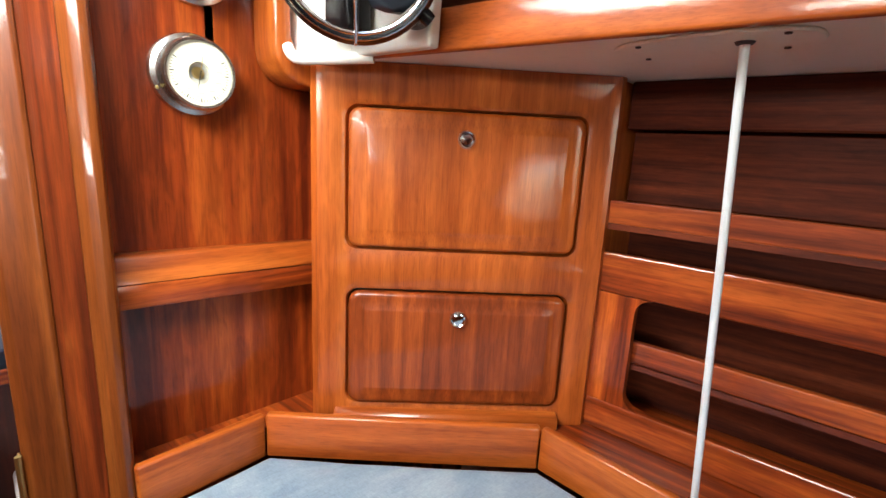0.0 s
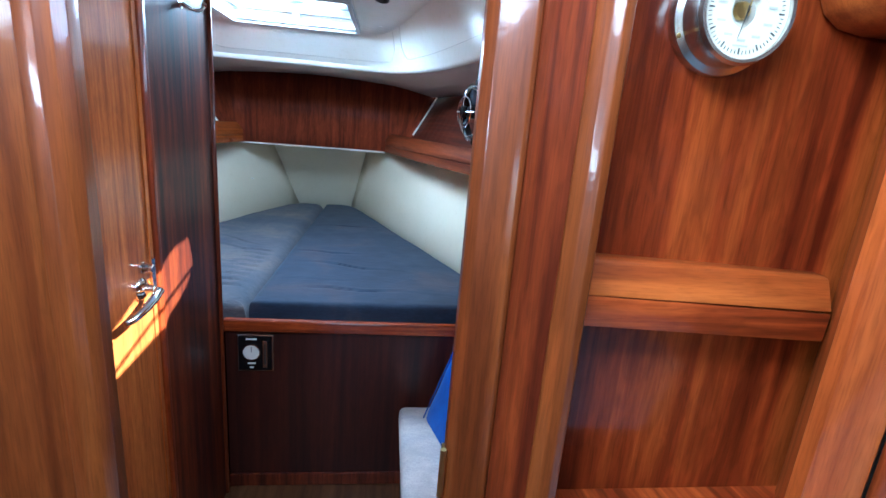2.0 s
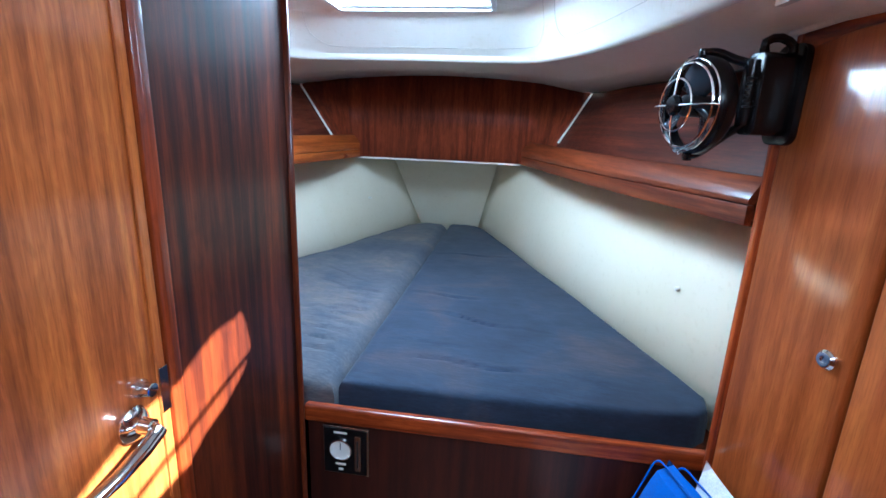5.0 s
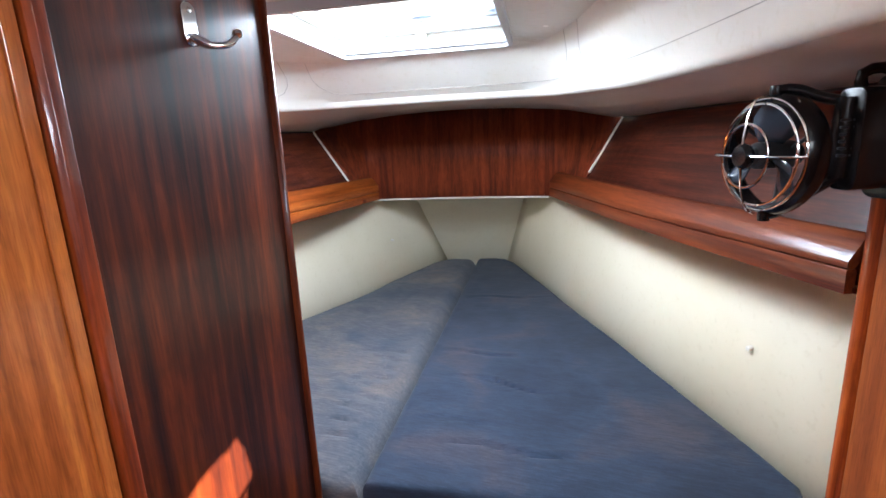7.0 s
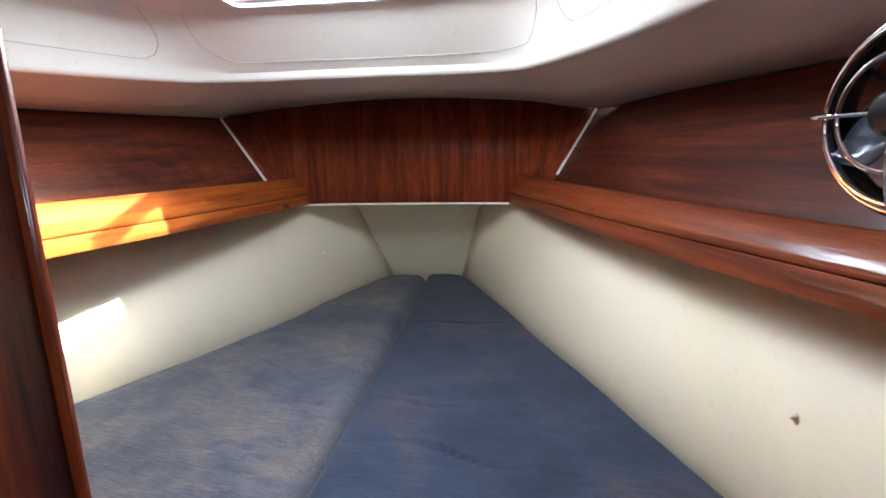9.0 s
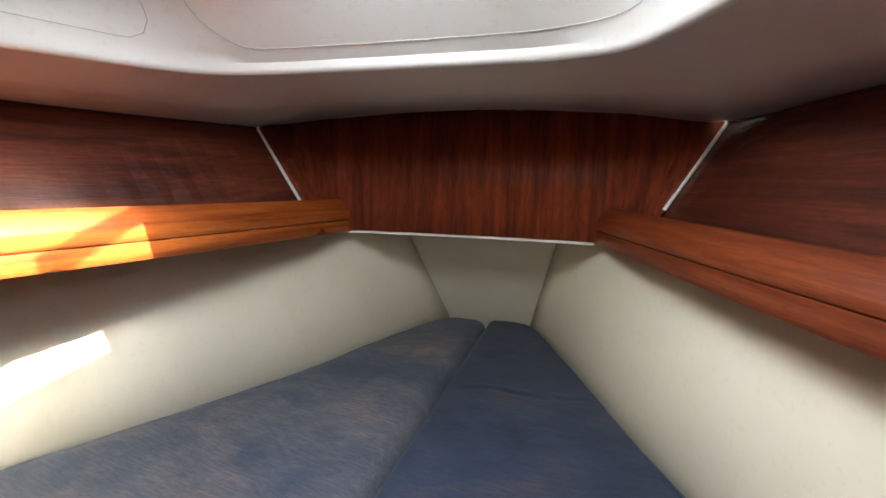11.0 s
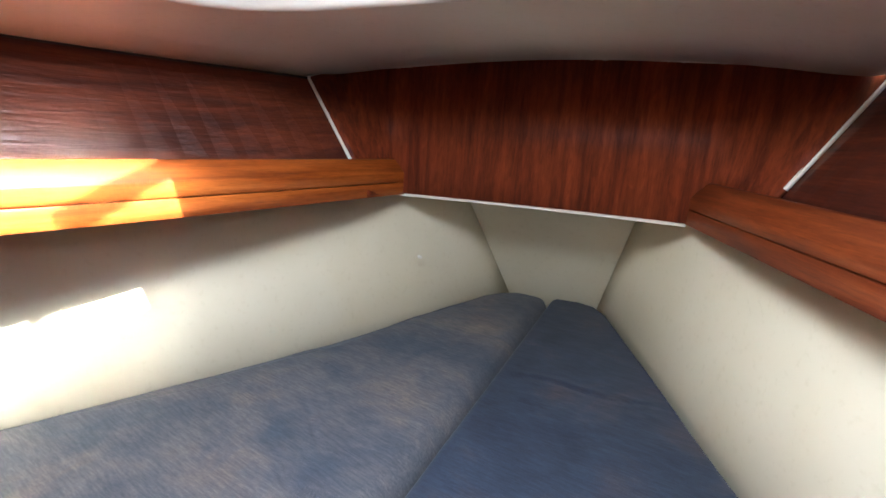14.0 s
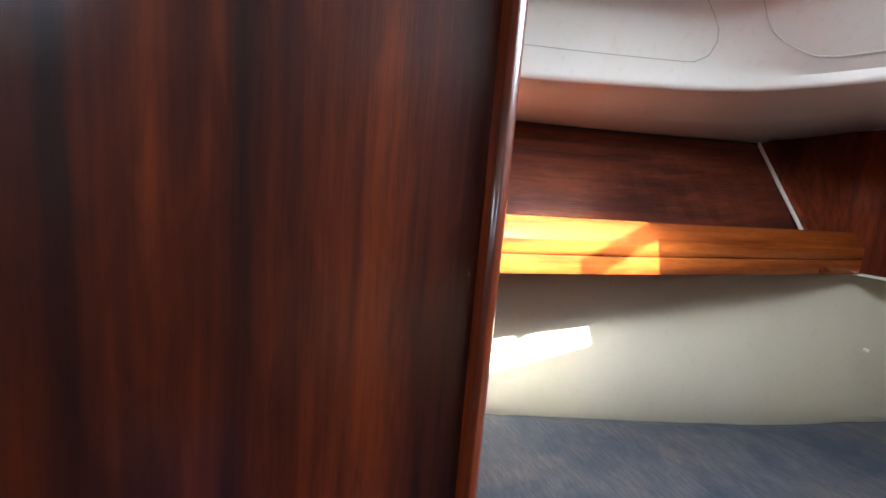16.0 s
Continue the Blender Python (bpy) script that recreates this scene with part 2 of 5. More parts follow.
chrome = material("polished_chrome", (0.83, 0.84, 0.86), 0.09, 1.0)[0]
steel = material("brushed_steel", (0.62, 0.60, 0.56), 0.26, 1.0)[0]
alu = gelcoat("anodised_aluminium", (0.62, 0.65, 0.68), 0.35, 0.05)
black_plastic = material("glossy_black_plastic", (0.006, 0.006, 0.007), 0.24)[0]
black_plastic.node_tree.nodes["Principled BSDF"].inputs["Specular IOR Level"].default_value = 0.32
black_matt = material("matt_black_plastic", (0.018, 0.018, 0.020), 0.5)[0]
blade_plastic = material("smoked_blade_plastic", (0.035, 0.045, 0.060), 0.14)[0]
dial_card = material("cream_dial_card", (0.50, 0.48, 0.38), 0.5)[0]
ink = material("dark_ink", (0.05, 0.045, 0.04), 0.6)[0]
grey_ink = material("grey_ink", (0.34, 0.33, 0.28), 0.6)[0]
brass = material("aged_brass", (0.60, 0.42, 0.16), 0.3, 1.0)[0]
joint_grey = material("mould_joint", (0.46, 0.44, 0.40), 0.6)[0]
gap_dark = material("shadow_gap", (0.012, 0.008, 0.006), 0.8)[0]
sole_wood = mahogany("cabin_sole_wood", "y", (0.06, 0.024, 0.010), (0.11, 0.045, 0.018), (0.16, 0.070, 0.030), coarse=14, figure=0.1, seed=7.0)
glass, gn, gl, gb = material("clear_acrylic", (0.93, 0.96, 0.98), 0.03)
gb.inputs["Transmission Weight"].default_value = 1.0
gb.inputs["IOR"].default_value = 1.1


# ---------- mesh helpers ----------
def part(name, bm, mat, parent=None, label="", smooth=False, kind=""):
    """Links a bmesh, drawn in world metres, as one mesh object at the base of its box or under its thing."""
    bmesh.ops.recalc_face_normals(bm, faces=bm.faces)
    me = bpy.data.meshes.new(name)
    if parent is None:
        pts = [v.co for v in bm.verts]
        base = Vector(((min(p.x for p in pts) + max(p.x for p in pts)) / 2, (min(p.y for p in pts) + max(p.y for p in pts)) / 2, min(p.z for p in pts)))
    else:
        base = Vector((0, 0, 0))
        up = parent
        while up:
            base += up.location
            up = up.parent
    bmesh.ops.translate(bm, vec=-base, verts=bm.verts)
    bm.to_mesh(me)
    bm.free()
    if smooth:
        me.shade_smooth()
        me.set_sharp_from_angle(angle=radians(38))
    me.materials.append(mat)
    ob = new(name, me)
    if parent is None:
        ob.location = base
    else:
        ob.parent = parent
    if label or kind:
        tagged(ob, label, kind=kind)
    return ob


def thing(name, place, label, category, group=""):
    ob = new(name)
    ob.location = place
    ob.empty_display_size = 0.05
    return tagged(ob, label, category, group)


def structure(name, bm, mat, label="", smooth=False):
    return part(name, bm, mat, None, label, smooth, "structure")


def bevel(bm, r, seg=2):
    if r:
        bmesh.ops.bevel(bm, geom=bm.edges[:], offset=r, segments=seg, affect="EDGES", profile=0.5, clamp_overlap=True)
    return bm


def slab(corners, lift, r=0.0, seg=2, bm=None):
    """A solid from a flat outline (3D points) pushed out by the vector lift."""
    own = bmesh.new()
    a = [own.verts.new(c) for c in corners]
    b = [own.verts.new(Vector(c) + Vector(lift)) for c in corners]
    own.faces.new(a)
    own.faces.new(b[::-1])
    n = len(a)
    for i in range(n):
        own.faces.new((a[i], b[i], b[(i + 1) % n], a[(i + 1) % n]))
    bmesh.ops.recalc_face_normals(own, faces=own.faces)
    bevel(own, r, seg)
    if bm is None:
        return own
    return merge(bm, own)


def merge(bm, own):
    me = bpy.data.meshes.new("tmp")
    own.to_mesh(me)
    own.free()
    bm.from_mesh(me)
    bpy.data.meshes.remove(me)
    return bm


def block(x0, x1, y0, y1, z0, z1, r=0.0, seg=2, bm=None):
    return slab([(x0, y0, z0), (x1, y0, z0), (x1, y1, z0), (x0, y1, z0)], (0, 0, z1 - z0), r, seg, bm)


def upright(outline, z0, z1, r=0.0, seg=2, bm=None):
    """A plan outline (x, y) pushed up from z0 to z1."""
    return slab([(x, y, z0) for x, y in outline], (0, 0, z1 - z0), r, seg, bm)


def skin(rows, closed=False, bm=None):
    """A sheet through rows of equally many points."""
    bm = bm or bmesh.new()
    vs = [[bm.verts.new(p) for p in row] for row in rows]
    for a, b in zip(vs, vs[1:]):
        n = len(a)
        for i in range(n if closed else n - 1):
            j = (i + 1) % n
            bm.faces.new((a[i], a[j], b[j], b[i]))
    return bm


def thick(ob, t, offset=-1.0):
    mod = ob.modifiers.new("thickness", "SOLIDIFY")
    mod.thickness, mod.offset = t, offset
    return ob


def spline(points, n):
    """n points evenly spaced by length along a smooth curve through the given ones."""
    p = [Vector(q) for q in points]
    p = [2 * p[0] - p[1]] + p + [2 * p[-1] - p[-2]]
    fine = []
    for i in range(1, len(p) - 2):
        for k in range(12):
            t = k / 12
            fine.append(0.5 * ((2 * p[i]) + (p[i + 1] - p[i - 1]) * t + (2 * p[i - 1] - 5 * p[i] + 4 * p[i + 1] - p[i + 2]) * t * t + (3 * p[i] - p[i - 1] - 3 * p[i + 1] + p[i + 2]) * t ** 3))
    fine.append(p[-2])
    run = [0.0]
    for a, b in zip(fine, fine[1:]):
        run.append(run[-1] + (b - a).length)
    out = []
    for k in range(n):
        d = run[-1] * k / (n - 1)
        i = max(j for j in range(len(run)) if run[j] <= d + 1e-9)
        i = min(i, len(fine) - 2)
        f = (d - run[i]) / max(run[i + 1] - run[i], 1e-9)
        out.append(fine[i].lerp(fine[i + 1], f))
    return out


def line_points(points, n):
    """n points evenly spaced along straight runs."""
    p = [Vector(q) for q in points]
    run = [0.0]
    for a, b in zip(p, p[1:]):
        run.append(run[-1] + (b - a).length)
    out_ = []
    for k in range(n):
        d = run[-1] * k / (n - 1)
        i = min(max(j for j in range(len(run)) if run[j] <= d + 1e-9), len(p) - 2)
        out_.append(p[i].lerp(p[i + 1], (d - run[i]) / max(run[i + 1] - run[i], 1e-9)))
    return out_


def tube(points, r, sides=10, closed=False, bm=None, cap=True):
    """A round rod along the points; r may be a list."""
    bm = bm or bmesh.new()
    p = [Vector(q) for q in points]
    n = len(p)
    rs = r if isinstance(r, (list, tuple)) else [r] * n
    rings, ref = [], None
    for i in range(n):
        d = (p[(i + 1) % n] - p[i - 1]) if closed else (p[min(i + 1, n - 1)] - p[max(i - 1, 0)])
        d.normalize()
        if ref is None:
            ref = d.orthogonal().normalized()
        ref = (ref - d * ref.dot(d)).normalized()
        side = d.cross(ref)
        rings.append([bm.verts.new(p[i] + (ref * math.cos(a) + side * math.sin(a)) * rs[i]) for a in (2 * math.pi * k / sides for k in range(sides))])
    for i in range(n if closed else n - 1):
        a, b = rings[i], rings[(i + 1) % n]
        for k in range(sides):
            bm.faces.new((a[k], a[(k + 1) % sides], b[(k + 1) % sides], b[k]))
    if cap and not closed:
        bm.faces.new(rings[0][::-1])
        bm.faces.new(rings[-1])
    return bm


def turned(profile, place, axis, sides=40, bm=None):
    """A lathe shape: profile of (radius, height along axis)."""
    bm = bm or bmesh.new()
    q = Vector(axis).normalized().to_track_quat("Z", "Y")
    rings = []
    for r, h in profile:
        if r < 1e-6:
            rings.append([bm.verts.new(Vector(place) + q @ Vector((0, 0, h)))])
        else:
            rings.append([bm.verts.new(Vector(place) + q @ Vector((r * math.cos(a), r * math.sin(a), h))) for a in (2 * math.pi * k / sides for k in range(sides))])
    for a, b in zip(rings, rings[1:]):
        for k in range(sides):
            f = [a[k % len(a)], a[(k + 1) % len(a)], b[(k + 1) % len(b)], b[k % len(b)]]
            f = list(dict.fromkeys(f))
            if len(f) > 2:
                bm.faces.new(f)
    return bm


def round_rect(u0, u1, v0, v1, r, seg=5):
    out = []
    for cu, cv, a0 in ((u1 - r, v1 - r, 0), (u0 + r, v1 - r, 90), (u0 + r, v0 + r, 180), (u1 - r, v0 + r, 270)):
        for k in range(seg + 1):
            a = radians(a0 + 90 * k / seg)
            out.append((cu + r * math.cos(a), cv + r * math.sin(a)))
    return out


def ringed(outline_a, outline_b, bm):
    """Faces between two outlines of equally many vertices."""
    n = len(outline_a)
    for i in range(n):
        j = (i + 1) % n
        bm.faces.new((outline_a[i], outline_a[j], outline_b[j], outline_b[i]))


# ---------- large structure ----------
SOLE = 0.25
floor = structure("floor", block(-1.3, 1.6, -2.6, 1.96, SOLE - 0.05, SOLE), sole_wood, "varnished brown timber cabin sole")

# hull sides of the forecabin, from the berth up to the shelves, and the panel across the stem
SIDE_STAR = [(0.205, 3.915), (0.317, 3.62), (0.487, 3.19), (0.64, 2.80), (0.77, 2.43), (0.89, 2.11), (0.97, 1.90)]

# the port side falls away further aft
SIDE_PORT = [(0.205, 3.915), (0.317, 3.62), (0.484, 3.19), (0.630, 2.80), (0.775, 2.457), (0.895, 2.25), (0.985, 2.03), (1.02, 1.90)]


def hull_side(s):
    SIDE = SIDE_STAR if s > 0 else SIDE_PORT
    low = [(s * x, y, 0.80) for x, y in [(0.147, 4.078)] + SIDE]
    mid = [(s * 0.225, 3.882, 1.10)] + [(s * (x + 0.02 + 0.03 * max(0, y - 2.4)), y, 1.10) for x, y in SIDE if y < 3.7]
    top_ = [(s * 0.310, 3.668, 1.425)] + [(s * (x + 0.05 + 0.05 * max(0, y - 2.4)), y, 1.425) for x, y in SIDE if y < 3.4]
    return skin([line_points(low, 24), line_points(mid, 24), line_points(top_, 24)])


for s, side_name in ((1, "starboard"), (-1, "port")):
    w = structure("wall_hull_" + side_name, hull_side(s), cream_liner, "cream moulded hull liner above the berth", True)
    thick(w, 0.012, 1.0)
stem = structure("wall_stem", skin([[(-0.150, 4.084, 0.80), (0.150, 4.084, 0.80)], [(-0.306, 3.684, 1.405), (0.306, 3.684, 1.405)]]), cream_liner, "cream panel across the stem")
thick(stem, 0.012, 1.0)
under = structure("shelf_underside", skin([[(x, y, 1.402) for x, y in ((-0.60, 3.31), (-0.42, 3.402), (-0.2, 3.424), (0, 3.43), (0.2, 3.424), (0.42, 3.402), (0.60, 3.31))], [(0.15 * k, 3.72, 1.402) for k in range(-3, 4)]]), cream_liner, "cream underside above the foot of the berth")
thick(under, 0.01, 1.0)

# deckhead: the low side deck, the rounded lip of the coachroof and the roof with its hatch
LIP = [(0.765, 0.975, 1.752), (0.757, 1.15, 1.752), (0.715, 1.55, 1.750), (0.640, 1.95, 1.750), (0.575, 2.25, 1.757), (0.505, 2.52, 1.772), (0.430, 2.715, 1.785), (0.30, 2.790, 1.792), (0.12, 2.806, 1.795)]
OUT = [(1.24, 0.975, 1.730), (1.20, 1.15, 1.730), (1.10, 1.55, 1.725), (1.00, 1.95, 1.722), (0.91, 2.32, 1.720), (0.80, 2.75, 1.722), (0.668, 3.205, 1.728), (0.45, 3.40, 1.781), (0.20, 3.452, 1.801)]
TOP = [(0.775, 0.975, 1.99), (0.765, 1.15, 1.99), (0.72, 1.55, 1.985), (0.56, 1.95, 1.935), (0.50, 2.20, 1.925), (0.45, 2.40, 1.918), (0.385, 2.545, 1.912), (0.27, 2.612, 1.908), (0.12, 2.625, 1.906)]


def both_sides(path, mid):
    """The whole run, starboard to port round the bow end."""
    return [Vector(p) for p in path] + [Vector(mid)] + [Vector((-x, y, z)) for x, y, z in path[::-1]]


N = 97
lip = spline(both_sides(LIP, (0, 2.810, 1.796)), N)
out = spline(both_sides(OUT, (0, 3.458, 1.806)), N)
top = spline(both_sides(TOP, (0, 2.628, 1.905)), N)


def shifted(path, inward, up):
    res = []
    for i, p in enumerate(path):
        d = (path[min(i + 1, N - 1)] - path[max(i - 1, 0)]).normalized()
        n = Vector((-d.y, d.x, 0)).normalized()
        res.append(p + n * inward + Vector((0, 0, up)))
    return res


rows = [out, [a.lerp(b, 0.45) + Vector((0, 0, 0.006)) for a, b in zip(out, lip)], [a.lerp(b, 0.80) + Vector((0, 0, 0.004)) for a, b in zip(out, lip)],
        shifted(lip, -0.016, 0.001), shifted(lip, -0.006, -0.003)]
deck = structure("ceiling", skin(rows), cream_under, "cream moulded side deckhead", True)
thick(deck, 0.015, 1.0)
WIN_A, WIN_B = 3, 12
trunk_rows = [shifted(lip, -0.006, -0.003), shifted(lip, 0.003, -0.001), shifted(lip, 0.010, 0.007), shifted(lip, 0.014, 0.018)]
base_row = trunk_rows[-1]
for f in (0.16, 0.62, 0.84, 1.0):
    trunk_rows.append([a.lerp(b, f) for a, b in zip(base_row, top)])


def with_portlight(rows):
    bm = bmesh.new()
    vs = [[bm.verts.new(p) for p in row] for row in rows]
    for r in range(len(vs) - 1):
        for i in range(N - 1):
            y = (rows[r][i].y + rows[r][i + 1].y) / 2
            x = rows[r][i].x
            if r >= 3 and x > 0 and 0.98 < y < 1.62:
                continue
            bm.faces.new((vs[r][i], vs[r][i + 1], vs[r + 1][i + 1], vs[r + 1][i]))
    return bm


trunk = structure("ceiling_coachroof_side", with_portlight(trunk_rows), white_gel, "white glossy moulded coachroof side", True)

# the unseen side window of the coachroof, outlined to shape the sun that falls on the door of the heads


def window_wall():
    hole = [(1.03, 1.768), (1.16, 1.766), (1.30, 1.768), (1.40, 1.782), (1.44, 1.800), (1.50, 1.812), (1.56, 1.838), (1.585, 1.870), (1.575, 1.930), (1.560, 1.962), (1.535, 1.955), (1.52, 1.968), (1.44, 1.950), (1.38, 1.930), (1.34, 1.933), (1.20, 1.893), (1.10, 1.872), (1.03, 1.842)]
    bm = bmesh.new()

    def at(y, z, d=0.0):
        return (0.772 - 0.095 * (y - 1.0) + d, y, z)
    for d in (0.0, 0.012):
        rows_ = []
        for y, z in hole:
            cy, cz = 1.34, 1.86
            dy, dz = y - cy, z - cz
            k = min(0.36 / max(abs(dy), 1e-6), ((2.01 - cz) if dz > 0 else (cz - 1.755)) / max(abs(dz), 1e-6))
            rows_.append((bm.verts.new(at(y, z, d)), bm.verts.new(at(cy + dy * k, cz + dz * k, d))))
        ringed([r[0] for r in rows_], [r[1] for r in rows_], bm)
        n = len(rows_)
        for cy_, cz_ in ((0.98, 1.755), (1.70, 1.755), (1.70, 2.01), (0.98, 2.01)):
            i = min(range(n), key=lambda q: min((Vector(rows_[q][1].co.yz) - Vector((cy_, cz_))).length, 9) + (Vector(rows_[(q + 1) % n][1].co.yz) - Vector((cy_, cz_))).length)
            bm.faces.new((rows_[i][1], rows_[(i + 1) % n][1], bm.verts.new(at(cy_, cz_, d))))
    return bm


def window_plates():
    """Unseen plates lapped on from outside to stop sun leaking round the window."""
    bm = bmesh.new()
    for y0, y1, z0, z1 in ((0.935, 1.022, 1.735, 2.03), (1.60, 1.74, 1.735, 2.03), (1.022, 1.60, 1.975, 2.03), (1.022, 1.60, 1.735, 1.758)):
        pts = [(0.788 - 0.095 * (y - 1.0), y, z) for y, z in ((y0, z0), (y1, z0), (y1, z1), (y0, z1))]
        slab(pts, (0.012, 0, 0), 0, 2, bm)
    return bm


structure("window_moulding", window_plates(), white_gel, "unseen white plates that stop sun leaking round the side window")
structure("window_1", window_wall(), white_gel, "white coachroof side with a long window opening")
# unseen bar, added to draw a thin shadow line through that sun patch
structure("window_bar", tube([(0.80, 1.02, 1.800), (0.76, 1.60, 1.905)], 0.004, 8), white_gel, "unseen thin bar added to draw a line in the sun patch")

# unseen bar, added to throw a diagonal shadow band on the port shelf board
structure("deck_bar", tube([(0.580, 2.266, 2.405), (0.54, 2.48, 2.455)], 0.021, 10), white_gel, "unseen bar added to cast a shadow band on the port shelf")

# roof with the opening of the hatch
HX0, HX1, HY0, HY1 = -0.195, 0.290, 2.07, 2.575


def roof():
    bm = bmesh.new()
    aft = [top[-1].lerp(top[0], k / 20) for k in range(1, 20)]
    loop = list(top) + aft
    cx, cy, hx, hy = (HX0 + HX1) / 2, (HY0 + HY1) / 2, (HX1 - HX0) / 2, (HY1 - HY0) / 2
    rings = []
    for f in (0.0, 0.35, 0.7, 1.0):
        ring = []
        for p in loop:
            dx, dy = p.x - cx, p.y - cy
            k = min(hx / max(abs(dx), 1e-6), hy / max(abs(dy), 1e-6))
            q = Vector((cx + dx * k, cy + dy * k, 1.915))
            ring.append(bm.verts.new(p.lerp(q, f) + Vector((0, 0, 0.018 * math.sin(math.pi * f * 0.5)))))
        rings.append(ring)
    for r1, r2 in zip(rings, rings[1:]):
        ringed(r1, r2, bm)
    return bm


cr = structure("ceiling_coachroof", roof(), white_gel, "white moulded coachroof over the forecabin")
thick(cr, 0.02, 1.0)
# plain unseen roof above, so that daylight comes through the openings alone
structure("roof_cover", block(-1.5, 1.6, 2.70, 4.3, 2.09, 2.11, bm=block(HX1 + 0.12, 0.84, 0.96, 2.70, 2.09, 2.11, bm=block(-1.5, HX0 - 0.10, 0.96, 2.70, 2.09, 2.11, bm=block(HX0 - 0.10, HX1 + 0.12, 0.96, HY0 - 0.10, 2.09, 2.11)))), white_gel, "unseen white cover over the cabin that keeps stray daylight out")

# ---------- forecabin ----------
# berth: front darkened for the shade there, timber edge, two cushions that meet on the middle line
berth = thing("berth", (0.4, 1.95, SOLE), "mahogany berth base, front darkened for shade, with a timber edge board", "berth")
part("front_panel", block(-0.068, 1.0, 1.952, 1.972, SOLE, 0.868), wood_front_shaded_v, berth)
part("berth_board", upright([(-0.068, 1.973), (0.96, 1.973), (0.25, 3.95), (-0.25, 3.95), (-1.02, 1.973)], 0.84, 0.868), wood_deep_v, berth)
part("edge_board", block(-0.068, 0.90, 1.928, 1.951, 0.862, 0.906, 0.007, 3), wood_red_h, berth)
part("kick_board", block(-0.068, 1.0, 1.94, 1.951, SOLE + 0.001, SOLE + 0.05, 0.003), wood_deep_v, berth)


def cushion(name, outline, z0, z1, crown, parent, mat, seed, wrinkle=(), rise=0.0, soft=1.0):
    """A soft flat cushion: a grid in its outline with a rounded rim, a crown and creases."""
    bm = bmesh.new()
    c = Vector((sum(p[0] for p in outline) / len(outline), sum(p[1] for p in outline) / len(outline), 0))
    dense = []
    for i, p in enumerate(outline):
        q = outline[(i + 1) % len(outline)]
        a, b = Vector((*p, 0)), Vector((*q, 0))
        k = max(1, int((b - a).length / 0.014))
        dense += [a.lerp(b, j / k) for j in range(k)]
    h = z1 - z0

    def lift(x):
        f = min(1, max(0, (abs(x) - 0.25) / 0.5))
        sunk = 0.010 * math.exp(-(x / 0.035) ** 2) if soft > 1 else 0.0
        return rise * f * f * (3 - 2 * f) - sunk

    def dent(x, y):
        v = 0.004 * noise.noise(Vector((x * 3, y * 3, seed))) + 0.0016 * noise.noise(Vector((x * 16, y * 9, seed)))
        for wx, wy, length, ang, depth in wrinkle:
            dx, dy = x - wx, y - wy
            u = dx * math.cos(ang) + dy * math.sin(ang)
            w = -dx * math.sin(ang) + dy * math.cos(ang) + 0.01 * math.sin(u * 22)
            v -= 1.7 * depth * math.exp(-(u / length) ** 2) * (math.exp(-(w / 0.007) ** 2) - 0.5 * math.exp(-((w - 0.014) / 0.010) ** 2))
        return v
    rings = []
    firm = ((0.0, 0.0), (0.0, h * 0.66), (0.0015, h * 0.82), (0.005, h * 0.92), (0.010, h * 0.975), (0.018, h))
    rolled = ((0.0, 0.0), (0.0, h * 0.50), (0.001, h * 0.66), (0.004, h * 0.79), (0.009, h * 0.89), (0.016, h * 0.96), (0.024, h))
    for f, z in (rolled if soft > 1 else firm):
        ring = []
        for p in dense:
            d = c - p
            q = p + Vector((d.x, 0.35 * d.y, 0)).normalized() * f * soft
            ring.append(bm.verts.new((q.x, q.y, z0 + z + (0.002 * noise.noise(Vector((q.x * 9, q.y * 9, seed))) + lift(q.x) if z else 0))))
        rings.append(ring)
    for a, b in zip(rings, rings[1:]):
        ringed(a, b, bm)
    bm.faces.new(rings[0][::-1])
    # the top: the inner ring filled in steps towards the middle
    steps = 76
    last = rings[-1]
    rim = [v.co.copy() for v in last]
    for s in range(1, steps):
        g = s / steps
        ring = []
        for p in rim:
            q = Vector((p.x, p.y, z1)).lerp(Vector((c.x, c.y, z1)), g)
            ring.append(bm.verts.new((q.x, q.y, z1 + lift(q.x) + crown * (1 - (1 - g) ** 2) + dent(q.x, q.y) * min(1, g * 14))))
        ringed(last, ring, bm)
        last = ring
    m = bm.verts.new((c.x, c.y, z1 + lift(c.x) + crown))
    for i in range(len(last)):
        bm.faces.new((last[i], last[(i + 1) % len(last)], m))
    return part(name, bm, mat, parent, "", True)


def side_line(s, ys, inset=0.006):
    pts = sorted(SIDE_STAR if s > 0 else SIDE_PORT, key=lambda p: p[1])
    out_ = []
    for y in ys:
        for (xa, ya), (xb, yb) in zip(pts, pts[1:]):
            if ya <= y <= yb:
                out_.append((s * (xa + (xb - xa) * (y - ya) / (yb - ya) - inset), y))
                break
    return out_


creases_r = [(0.22, 3.22, 0.16, 0.03, 0.003), (0.16, 2.62, 0.14, -0.05, 0.0035), (0.28, 2.42, 0.16, -0.25, 0.0035), (0.30, 2.12, 0.22, -0.06, 0.004), (0.18, 2.22, 0.12, 0.05, 0.002)]
creases_p = [(-0.10, 2.12 + 0.06 * k, 0.07 + 0.015 * (k % 3), 0.10 - 0.05 * (k % 4), 0.0048) for k in range(9)] + [(-0.25, 2.75, 0.14, -0.5, 0.003), (-0.22, 2.62, 0.12, -0.4, 0.003), (-0.2, 2.40, 0.1, 0.15, 0.003)]
